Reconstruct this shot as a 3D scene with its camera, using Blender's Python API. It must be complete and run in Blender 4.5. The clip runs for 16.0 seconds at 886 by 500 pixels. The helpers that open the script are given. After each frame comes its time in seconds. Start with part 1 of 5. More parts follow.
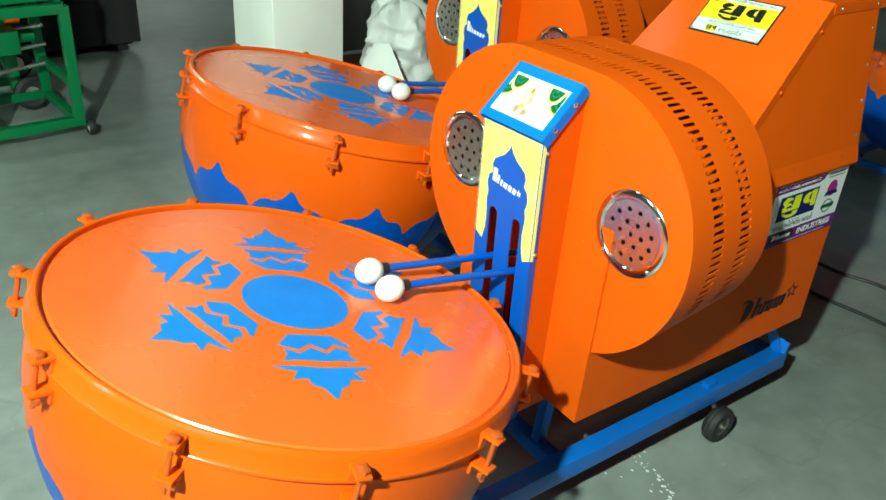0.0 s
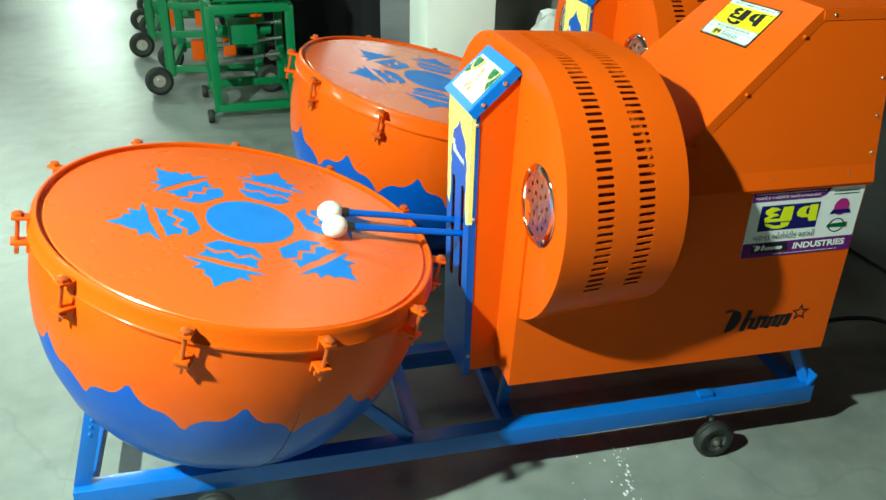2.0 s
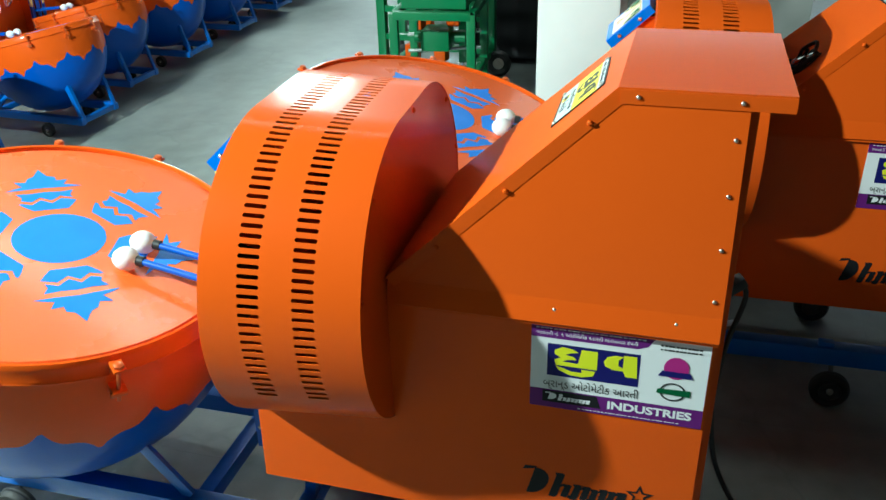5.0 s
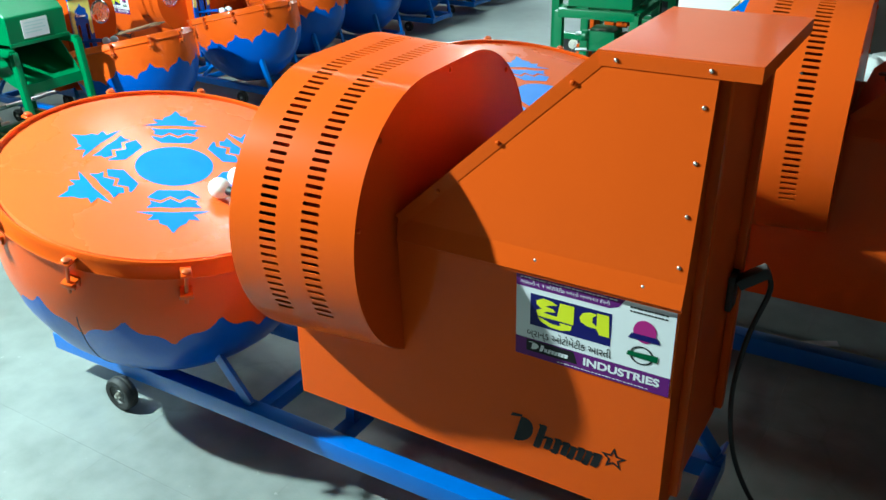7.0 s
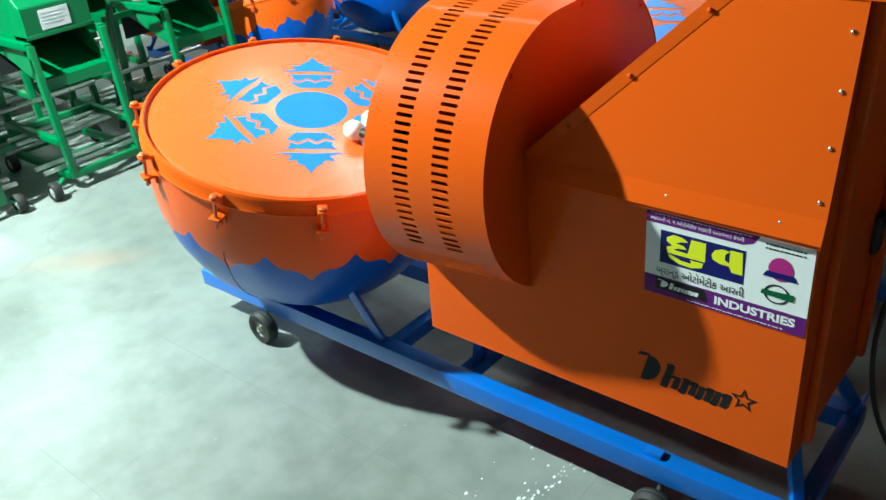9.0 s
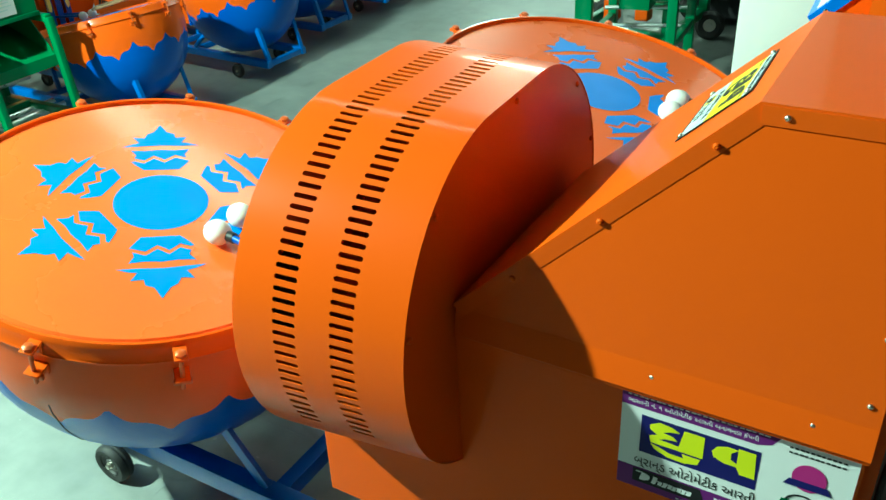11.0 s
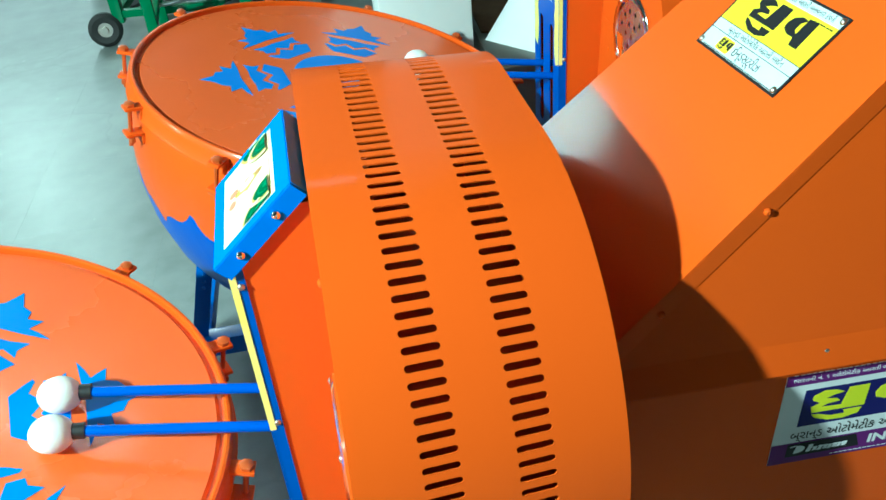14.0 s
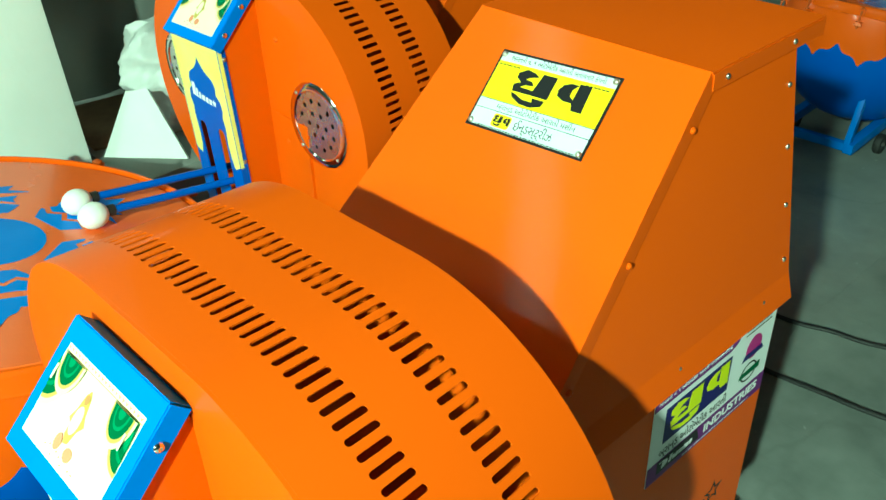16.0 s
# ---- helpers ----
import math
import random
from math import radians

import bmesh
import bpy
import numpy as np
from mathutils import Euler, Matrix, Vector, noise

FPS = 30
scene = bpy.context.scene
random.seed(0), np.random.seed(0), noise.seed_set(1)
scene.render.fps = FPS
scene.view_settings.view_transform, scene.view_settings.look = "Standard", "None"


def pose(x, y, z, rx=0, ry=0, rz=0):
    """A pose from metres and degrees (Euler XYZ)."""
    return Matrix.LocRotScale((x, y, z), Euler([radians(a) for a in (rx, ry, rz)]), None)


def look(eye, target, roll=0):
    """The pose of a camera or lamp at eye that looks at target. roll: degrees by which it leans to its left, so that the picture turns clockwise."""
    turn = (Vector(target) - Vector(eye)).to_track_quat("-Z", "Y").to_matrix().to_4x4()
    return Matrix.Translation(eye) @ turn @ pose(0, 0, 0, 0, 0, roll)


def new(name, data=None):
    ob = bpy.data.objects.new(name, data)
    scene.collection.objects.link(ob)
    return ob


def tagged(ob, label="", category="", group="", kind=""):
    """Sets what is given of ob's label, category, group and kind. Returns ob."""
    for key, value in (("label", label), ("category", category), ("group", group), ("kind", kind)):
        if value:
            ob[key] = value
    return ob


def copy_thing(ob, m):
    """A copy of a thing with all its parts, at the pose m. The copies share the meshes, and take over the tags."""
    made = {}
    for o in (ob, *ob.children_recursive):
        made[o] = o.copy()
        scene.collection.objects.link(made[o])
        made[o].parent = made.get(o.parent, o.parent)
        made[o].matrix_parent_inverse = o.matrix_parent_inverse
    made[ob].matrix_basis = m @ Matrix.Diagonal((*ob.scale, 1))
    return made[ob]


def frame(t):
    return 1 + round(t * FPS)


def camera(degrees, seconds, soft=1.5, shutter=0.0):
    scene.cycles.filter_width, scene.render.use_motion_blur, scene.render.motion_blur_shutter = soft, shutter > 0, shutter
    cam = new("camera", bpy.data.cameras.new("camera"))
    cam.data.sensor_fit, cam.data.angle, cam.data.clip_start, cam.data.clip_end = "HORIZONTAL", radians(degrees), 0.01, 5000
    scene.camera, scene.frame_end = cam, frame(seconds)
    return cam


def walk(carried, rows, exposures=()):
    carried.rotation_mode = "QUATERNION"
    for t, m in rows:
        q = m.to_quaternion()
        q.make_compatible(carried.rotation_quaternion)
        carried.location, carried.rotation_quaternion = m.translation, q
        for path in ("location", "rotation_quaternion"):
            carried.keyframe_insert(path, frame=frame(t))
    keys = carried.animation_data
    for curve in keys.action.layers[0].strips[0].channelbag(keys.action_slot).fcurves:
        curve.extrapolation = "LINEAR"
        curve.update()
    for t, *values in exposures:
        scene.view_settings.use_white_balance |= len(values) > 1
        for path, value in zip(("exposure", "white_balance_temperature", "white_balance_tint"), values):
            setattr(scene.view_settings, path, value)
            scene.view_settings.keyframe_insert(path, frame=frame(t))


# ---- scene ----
cam = camera(55.2, 16.0)
PATH = [
    (0, (0.06, -0.076, 1.535), (1.111, 1.328, 0.572), 3.7),
    (0.5, (0.09, -0.283, 1.522), (0.975, 1.216, 0.536), 5.7),
    (1, (0.174, -0.438, 1.55), (0.907, 1.156, 0.589), 4.4),
    (1.5, (0.412, -0.576, 1.548), (0.975, 1.107, 0.625), 2.4),
    (2, (0.65, -0.635, 1.53), (1.065, 1.086, 0.6), 1.3),
    (2.5, (0.885, -0.61, 1.525), (1.173, 1.127, 0.577), 0.9),
    (3, (1.136, -0.646, 1.514), (1.21, 1.129, 0.596), 1.0),
    (3.5, (1.36, -0.591, 1.524), (1.247, 1.178, 0.6), 0.7),
    (4, (1.55, -0.453, 1.519), (1.322, 1.303, 0.59), 0.7),
    (4.2, (1.641, -0.403, 1.541), (1.352, 1.333, 0.591), 0.0),
    (6.3, (2.194, -0.224, 1.513), (1.335, 1.359, 0.643), -1.4),
    (6.5, (2.227, -0.241, 1.506), (1.306, 1.306, 0.634), -1.4),
    (7, (2.321, -0.283, 1.481), (1.378, 1.234, 0.582), -1.4),
    (7.5, (2.37, -0.286, 1.481), (1.442, 1.242, 0.584), -1.3),
    (8, (2.382, -0.3, 1.486), (1.413, 1.209, 0.6), -2.2),
    (8.5, (2.361, -0.317, 1.461), (1.283, 1.085, 0.528), -4.0),
    (9, (2.34, -0.314, 1.455), (1.175, 0.989, 0.482), -5.3),
    (9.5, (2.33, -0.247, 1.441), (1.127, 1.024, 0.472), -5.5),
    (10, (2.278, -0.053, 1.489), (1.06, 1.227, 0.553), -4.9),
    (10.2, (2.225, -0.017, 1.495), (1.047, 1.306, 0.567), -4.2),
    (12.3, (1.62, 0.112, 1.509), (1.177, 1.682, 0.35), -4.4),
    (12.5, (1.555, 0.116, 1.507), (1.194, 1.706, 0.348), -4.6),
    (13, (1.396, 0.114, 1.51), (1.256, 1.747, 0.364), -4.4),
    (13.5, (1.305, 0.126, 1.502), (1.318, 1.763, 0.353), -3.9),
    (14, (1.274, 0.242, 1.505), (1.436, 1.855, 0.333), -5.1),
    (14.5, (1.252, 0.351, 1.506), (1.658, 1.892, 0.297), -4.8),
    (15, (1.142, 0.433, 1.521), (1.85, 1.877, 0.333), -4.1),
    (15.5, (1.06, 0.468, 1.535), (2.003, 1.811, 0.391), -4.0),
    (16, (1.044, 0.467, 1.542), (2.101, 1.751, 0.43), -3.7),
]
LIGHTING = [
    (0.0, -0.22, 6700, -8), (1.5, -0.13, 6700, -10), (3.0, -0.08, 6600, -8), (3.5, -0.04, 6400, -6), (4.0, 0.02, 6000, 4), (6.5, 0.34, 5900, -6), (7.0, 0.36, 5700, -2), (7.5, 0.47, 6000, -12),
    (8.0, 0.38, 5700, -2), (8.5, 0.38, 6000, 0), (9.0, 0.36, 6100, 0), (10.0, 0.31, 6100, -4), (12.5, 0.22, 5900, -56), (13.5, 0.10, 5600, -42), (14.3, 0.04, 5300, -4),
    (15.0, 0.03, 5300, -2), (15.5, 0.03, 5500, -12), (16.0, 0.12, 6400, -38),
]
walk(cam, [(t, look(eye, target, roll)) for t, eye, target, roll in PATH], LIGHTING)

from mathutils import geometry
# ---------------------------------------------------------------- world and lamps
world = bpy.data.worlds.new("hall_air")
world.use_nodes = True
world.node_tree.nodes["Background"].inputs[0].default_value = (0.75, 0.9, 1.0, 1)
world.node_tree.nodes["Background"].inputs[1].default_value = 0.0
scene.world = world


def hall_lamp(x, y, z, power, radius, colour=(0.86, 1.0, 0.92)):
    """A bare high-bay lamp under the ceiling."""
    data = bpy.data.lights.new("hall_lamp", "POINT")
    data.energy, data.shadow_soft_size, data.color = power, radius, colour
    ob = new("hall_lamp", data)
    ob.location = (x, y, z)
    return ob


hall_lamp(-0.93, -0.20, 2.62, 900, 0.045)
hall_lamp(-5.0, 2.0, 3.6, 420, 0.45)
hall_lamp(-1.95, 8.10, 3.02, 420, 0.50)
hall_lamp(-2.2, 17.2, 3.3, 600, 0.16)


# ---------------------------------------------------------------- materials
def shader(name, colour, rough=0.4, metal=0.0, coat=0.0, spec=0.5):
    mat = bpy.data.materials.new(name)
    mat.use_nodes = True
    b = mat.node_tree.nodes["Principled BSDF"]
    b.inputs["Base Color"].default_value = (*colour, 1)
    b.inputs["Roughness"].default_value = rough
    b.inputs["Metallic"].default_value = metal
    b.inputs["Coat Weight"].default_value = coat
    b.inputs["Coat Roughness"].default_value = 0.10
    b.inputs["Specular IOR Level"].default_value = spec
    return mat, mat.node_tree, b


def worn(name, colour, other, rough=0.4, spread=0.12, scale=6.0, fine=90.0, bump=0.04, metal=0.0, coat=0.0, amount=0.5, spec=0.5):
    """Paint or plain surface with broad blotches, fine grain, uneven gloss and slight relief."""
    mat, tree, b = shader(name, colour, rough, metal, coat, spec)
    n, link = tree.nodes.new, tree.links.new
    coord = n("ShaderNodeTexCoord")
    big, small = n("ShaderNodeTexNoise"), n("ShaderNodeTexNoise")
    big.inputs["Scale"].default_value, big.inputs["Detail"].default_value = scale, 5
    small.inputs["Scale"].default_value, small.inputs["Detail"].default_value = fine, 3
    link(coord.outputs["Object"], big.inputs["Vector"])
    link(coord.outputs["Object"], small.inputs["Vector"])
    ramp = n("ShaderNodeValToRGB")
    ramp.color_ramp.elements[0].position, ramp.color_ramp.elements[1].position = 0.35, 0.75
    ramp.color_ramp.elements[0].color, ramp.color_ramp.elements[1].color = (0, 0, 0, 1), (amount, amount, amount, 1)
    link(big.outputs["Fac"], ramp.inputs["Fac"])
    mix = n("ShaderNodeMix")
    mix.data_type = "RGBA"
    mix.inputs["A"].default_value, mix.inputs["B"].default_value = (*colour, 1), (*other, 1)
    link(ramp.outputs["Color"], mix.inputs["Factor"])
    link(mix.outputs["Result"], b.inputs["Base Color"])
    gloss = n("ShaderNodeMapRange")
    gloss.inputs["To Min"].default_value, gloss.inputs["To Max"].default_value = max(rough - spread, 0.03), rough + spread
    link(big.outputs["Fac"], gloss.inputs["Value"])
    link(gloss.outputs["Result"], b.inputs["Roughness"])
    rel = n("ShaderNodeBump")
    rel.inputs["Strength"].default_value, rel.inputs["Distance"].default_value = bump, 0.004
    link(small.outputs["Fac"], rel.inputs["Height"])
    link(rel.outputs["Normal"], b.inputs["Normal"])
    return mat


ORANGE = worn("orange_powder_coat", (0.72, 0.095, 0.006), (0.67, 0.085, 0.005), 0.38, 0.06, 3.0, 260, 0.015, coat=0.15, spec=0.03)
ORANGE_DRUM = worn("orange_drum_enamel", (0.73, 0.097, 0.006), (0.67, 0.085, 0.005), 0.36, 0.08, 5.0, 60, 0.03, coat=0.25, spec=0.10)
ORANGE_HEAD = worn("orange_drum_skin", (0.84, 0.132, 0.022), (0.75, 0.106, 0.016), 0.27, 0.08, 4.0, 120, 0.05, coat=0.3)
BLUE = worn("blue_enamel", (0.004, 0.088, 0.50), (0.003, 0.066, 0.42), 0.34, 0.08, 5.0, 120, 0.04, coat=0.14, spec=0.22)
BLUE_FRAME = worn("blue_frame_enamel", (0.006, 0.140, 0.58), (0.005, 0.104, 0.46), 0.38, 0.1, 8.0, 90, 0.08, coat=0.2)
BLUE_MOTIF = worn("blue_stencil_paint", (0.010, 0.20, 0.74), (0.008, 0.16, 0.64), 0.5, 0.1, 14.0, 200, 0.05)
GREEN = worn("green_enamel", (0.006, 0.180, 0.058), (0.005, 0.132, 0.044), 0.36, 0.1, 7.0, 90, 0.08, coat=0.2)
ORANGE_BOLT = worn("orange_sprayed_bolt", (0.62, 0.10, 0.010), (0.40, 0.11, 0.04), 0.4, 0.12, 40.0, 200, 0.1, metal=0.3)
BLUE_PANEL = worn("bright_blue_panel", (0.006, 0.17, 0.74), (0.005, 0.14, 0.64), 0.40, 0.08, 6.0, 120, 0.04, spec=0.14)
GRILLE = worn("brushed_steel_grille", (0.72, 0.70, 0.68), (0.58, 0.57, 0.55), 0.27, 0.06, 18.0, 160, 0.05, metal=1.0)
CHROME = shader("chrome", (0.82, 0.82, 0.82), 0.12, 1.0)[0]
ZINC = shader("zinc_screw", (0.62, 0.58, 0.52), 0.36, 1.0)[0]
BLACK = worn("black_plastic", (0.012, 0.012, 0.013), (0.02, 0.02, 0.02), 0.5, 0.1, 20, 200, 0.05)
HUB_GREY = worn("dark_grey_hub", (0.085, 0.085, 0.085), (0.14, 0.14, 0.135), 0.4, 0.1, 40, 200, 0.1, metal=0.5)
RUBBER = worn("grey_black_rubber", (0.015, 0.015, 0.015), (0.030, 0.029, 0.028), 0.65, 0.1, 30, 200, 0.15)
WHITE_BALL = worn("white_felt_ball", (0.80, 0.80, 0.78), (0.70, 0.70, 0.68), 0.7, 0.08, 40, 300, 0.15)
PILLAR = worn("white_wall_paint", (0.88, 0.89, 0.87), (0.66, 0.68, 0.66), 0.7, 0.1, 3, 60, 0.1)
SHEET = worn("white_plastic_sheet", (0.78, 0.79, 0.79), (0.66, 0.67, 0.68), 0.45, 0.1, 6, 60, 0.1)
YELLOW = worn("yellow_print", (0.86, 0.72, 0.02), (0.80, 0.66, 0.02), 0.35, 0.05, 20, 200, 0.02, spec=0.2)
PALE_YELLOW = worn("pale_yellow_sticker", (0.86, 0.80, 0.16), (0.82, 0.78, 0.34), 0.35, 0.05, 14, 200, 0.03)
GREY_PRINT = worn("pale_grey_print", (0.62, 0.72, 0.74), (0.56, 0.66, 0.68), 0.35, 0.05, 12, 200, 0.02, spec=0.2)
WHITE_PRINT = worn("white_print", (0.80, 0.80, 0.82), (0.74, 0.74, 0.77), 0.35, 0.05, 12, 200, 0.02, spec=0.2)
BLACK_PRINT = shader("black_print", (0.012, 0.012, 0.014), 0.42, spec=0.14)[0]
NAVY_PRINT = shader("navy_print", (0.008, 0.008, 0.12), 0.42, spec=0.14)[0]
PURPLE_PRINT = shader("purple_print", (0.12, 0.012, 0.16), 0.42, spec=0.14)[0]
LIME_PRINT = shader("lime_print", (0.72, 0.74, 0.02), 0.42, spec=0.14)[0]
MAGENTA_PRINT = shader("magenta_print", (0.40, 0.02, 0.20), 0.42, spec=0.14)[0]
GREEN_PRINT = shader("green_print", (0.006, 0.10, 0.035), 0.42, spec=0.14)[0]
PAPER_PRINT = worn("white_paper_print", (0.84, 0.78, 0.56), (0.82, 0.73, 0.44), 0.3, 0.05, 16, 200, 0.02, spec=0.2)
PALE_PRINT = shader("pale_straw_print", (0.80, 0.76, 0.42), 0.42, spec=0.14)[0]
TEAL_PRINT = shader("teal_green_print", (0.012, 0.20, 0.085), 0.42, spec=0.14)[0]
ROSE_PRINT = shader("faded_rose_print", (0.66, 0.24, 0.14), 0.42, spec=0.14)[0]
OCHRE_PRINT = shader("ochre_print", (0.42, 0.20, 0.08), 0.42, spec=0.14)[0]
GOLD_PRINT = shader("gold_print", (0.52, 0.38, 0.09), 0.42, spec=0.14)[0]
DARK = worn("dark_cloth", (0.010, 0.010, 0.012), (0.02, 0.02, 0.024), 0.9, 0.05, 4, 60, 0.2)
WALL = worn("dark_grey_plaster", (0.032, 0.034, 0.034), (0.022, 0.024, 0.024), 0.85, 0.1, 1.2, 40, 0.2)
CEIL = worn("dark_grey_ceiling", (0.018, 0.018, 0.018), (0.012, 0.012, 0.012), 0.85, 0.1, 1.2, 40, 0.2)
DARK_GREEN = worn("dark_green_enamel", (0.012, 0.09, 0.035), (0.01, 0.06, 0.025), 0.4, 0.1, 7.0, 90, 0.08)
LIME_PAINT = worn("yellow_green_paint", (0.42, 0.55, 0.03), (0.36, 0.46, 0.03), 0.4, 0.1, 9.0, 90, 0.06)
GREY_CASTOR = worn("pale_grey_plastic", (0.42, 0.45, 0.43), (0.30, 0.33, 0.31), 0.5, 0.1, 20, 200, 0.1)
BRIGHT_STEEL = worn("bright_steel", (0.72, 0.75, 0.74), (0.55, 0.58, 0.57), 0.3, 0.1, 20, 200, 0.06, metal=1.0)
CRATE_GREY = worn("grey_sheet_metal", (0.24, 0.25, 0.235), (0.17, 0.18, 0.17), 0.5, 0.1, 5, 90, 0.06)
GREY_BOARD = worn("dull_grey_sheet", (0.16, 0.17, 0.165), (0.11, 0.12, 0.115), 0.5, 0.1, 5, 90, 0.06)
DAYLIGHT, _tree, _b = shader("pale_daylight_sky", (0.0, 0.0, 0.0), 1.0)
_b.inputs["Emission Color"].default_value = (0.86, 0.95, 1.0, 1)
_b.inputs["Emission Strength"].default_value = 3.2
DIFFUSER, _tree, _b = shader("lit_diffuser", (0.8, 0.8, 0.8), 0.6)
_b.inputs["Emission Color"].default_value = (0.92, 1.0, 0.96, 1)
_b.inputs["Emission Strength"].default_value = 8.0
STRAW = worn("brown_cord", (0.16, 0.09, 0.045), (0.24, 0.15, 0.08), 0.8, 0.1, 30, 200, 0.2)


def stone_floor():
    mat, tree, b = shader("grey_green_stone", (0.3, 0.33, 0.3), 0.3)
    n, link = tree.nodes.new, tree.links.new
    coord, info = n("ShaderNodeNewGeometry"), n("ShaderNodeObjectInfo")
    big, mid, fine = (n("ShaderNodeTexNoise") for _ in range(3))
    for tex, scale, detail in ((big, 0.7, 6), (mid, 10.0, 10), (fine, 160.0, 3)):
        tex.inputs["Scale"].default_value, tex.inputs["Detail"].default_value = scale, detail
        link(coord.outputs["Position"], tex.inputs["Vector"])
    add = n("ShaderNodeMath")
    add.operation = "MULTIPLY_ADD"
    add.inputs[1].default_value = 0.42
    link(mid.outputs["Fac"], add.inputs[0])
    link(big.outputs["Fac"], add.inputs[2])
    tone = n("ShaderNodeMath")
    tone.operation = "MULTIPLY_ADD"
    tone.inputs[1].default_value = 0.008
    link(info.outputs["Random"], tone.inputs[0])
    link(add.outputs[0], tone.inputs[2])
    ramp = n("ShaderNodeValToRGB")
    e = ramp.color_ramp.elements
    e[0].position, e[1].position = 0.50, 0.96
    e[0].color, e[1].color = (0.134, 0.150, 0.142, 1), (0.312, 0.336, 0.322, 1)
    link(tone.outputs[0], ramp.inputs["Fac"])
    # pale scuffs drawn out one way, small paint specks, one rubbed-in orange dust stain
    stretch, streak, speck = n("ShaderNodeMapping"), n("ShaderNodeTexNoise"), n("ShaderNodeTexNoise")
    stretch.inputs["Rotation"].default_value = (0, 0, 0.7)
    stretch.inputs["Scale"].default_value = (3.0, 0.8, 1.0)
    link(coord.outputs["Position"], stretch.inputs["Vector"])
    link(stretch.outputs["Vector"], streak.inputs["Vector"])
    streak.inputs["Scale"].default_value, streak.inputs["Detail"].default_value = 2.2, 8
    link(coord.outputs["Position"], speck.inputs["Vector"])
    speck.inputs["Scale"].default_value, speck.inputs["Detail"].default_value = 34.0, 2
    colour = ramp.outputs["Color"]
    for tex, low, high, strength, tint in ((streak, 0.60, 0.85, 0.10, (0.42, 0.45, 0.42, 1)), (speck, 0.72, 0.78, 0.35, (0.46, 0.48, 0.45, 1))):
        mask, lay = n("ShaderNodeMapRange"), n("ShaderNodeMix")
        mask.inputs["From Min"].default_value, mask.inputs["From Max"].default_value, mask.inputs["To Max"].default_value = low, high, strength
        lay.data_type = "RGBA"
        lay.inputs["B"].default_value = tint
        link(tex.outputs["Fac"], mask.inputs["Value"])
        link(mask.outputs["Result"], lay.inputs["Factor"])
        link(colour, lay.inputs["A"])
        colour = lay.outputs["Result"]
    place, away, mask, lay, rough_mask = n("ShaderNodeMapping"), n("ShaderNodeVectorMath"), n("ShaderNodeMapRange"), n("ShaderNodeMix"), n("ShaderNodeMath")
    place.vector_type = "TEXTURE"
    place.inputs["Location"].default_value, place.inputs["Rotation"].default_value, place.inputs["Scale"].default_value = (-0.50, 0.88, 0), (0, 0, 0.75), (0.30, 0.10, 1)
    link(coord.outputs["Position"], place.inputs["Vector"])
    away.operation = "LENGTH"
    link(place.outputs["Vector"], away.inputs[0])
    mask.inputs["From Min"].default_value, mask.inputs["From Max"].default_value = 1.0, 0.1
    link(away.outputs["Value"], mask.inputs["Value"])
    rough_mask.operation = "MULTIPLY"
    link(mask.outputs["Result"], rough_mask.inputs[0])
    link(mid.outputs["Fac"], rough_mask.inputs[1])
    lay.data_type = "RGBA"
    lay.inputs["B"].default_value = (0.34, 0.20, 0.13, 1)
    link(rough_mask.outputs[0], lay.inputs["Factor"])
    link(colour, lay.inputs["A"])
    # thin wandering scratches
    vein, off, size, thin, dark = n("ShaderNodeTexNoise"), n("ShaderNodeMath"), n("ShaderNodeMath"), n("ShaderNodeMapRange"), n("ShaderNodeMix")
    vein.inputs["Scale"].default_value, vein.inputs["Detail"].default_value, vein.inputs["Roughness"].default_value = 0.55, 7, 0.48
    link(coord.outputs["Position"], vein.inputs["Vector"])
    off.operation, off.inputs[1].default_value = "SUBTRACT", 0.5
    link(vein.outputs["Fac"], off.inputs[0])
    size.operation = "ABSOLUTE"
    link(off.outputs[0], size.inputs[0])
    thin.inputs["From Min"].default_value, thin.inputs["From Max"].default_value, thin.inputs["To Min"].default_value, thin.inputs["To Max"].default_value = 0.0, 0.0045, 0.17, 0.0
    link(size.outputs[0], thin.inputs["Value"])
    dark.data_type = "RGBA"
    dark.inputs["B"].default_value = (0.07, 0.082, 0.075, 1)
    link(thin.outputs["Result"], dark.inputs["Factor"])
    link(lay.outputs["Result"], dark.inputs["A"])
    ramp_out = dark.outputs["Result"]
    link(ramp_out, b.inputs["Base Color"])
    gloss = n("ShaderNodeMapRange")
    gloss.inputs["To Min"].default_value, gloss.inputs["To Max"].default_value = 0.29, 0.50
    link(mid.outputs["Fac"], gloss.inputs["Value"])
    link(gloss.outputs["Result"], b.inputs["Roughness"])
    rel = n("ShaderNodeBump")
    rel.inputs["Strength"].default_value, rel.inputs["Distance"].default_value = 0.08, 0.004
    link(fine.outputs["Fac"], rel.inputs["Height"])
    link(rel.outputs["Normal"], b.inputs["Normal"])
    return mat


STONE = stone_floor()
JOINT = worn("grey_joint", (0.17, 0.19, 0.18), (0.22, 0.24, 0.23), 0.8, 0.1, 5, 80, 0.2)


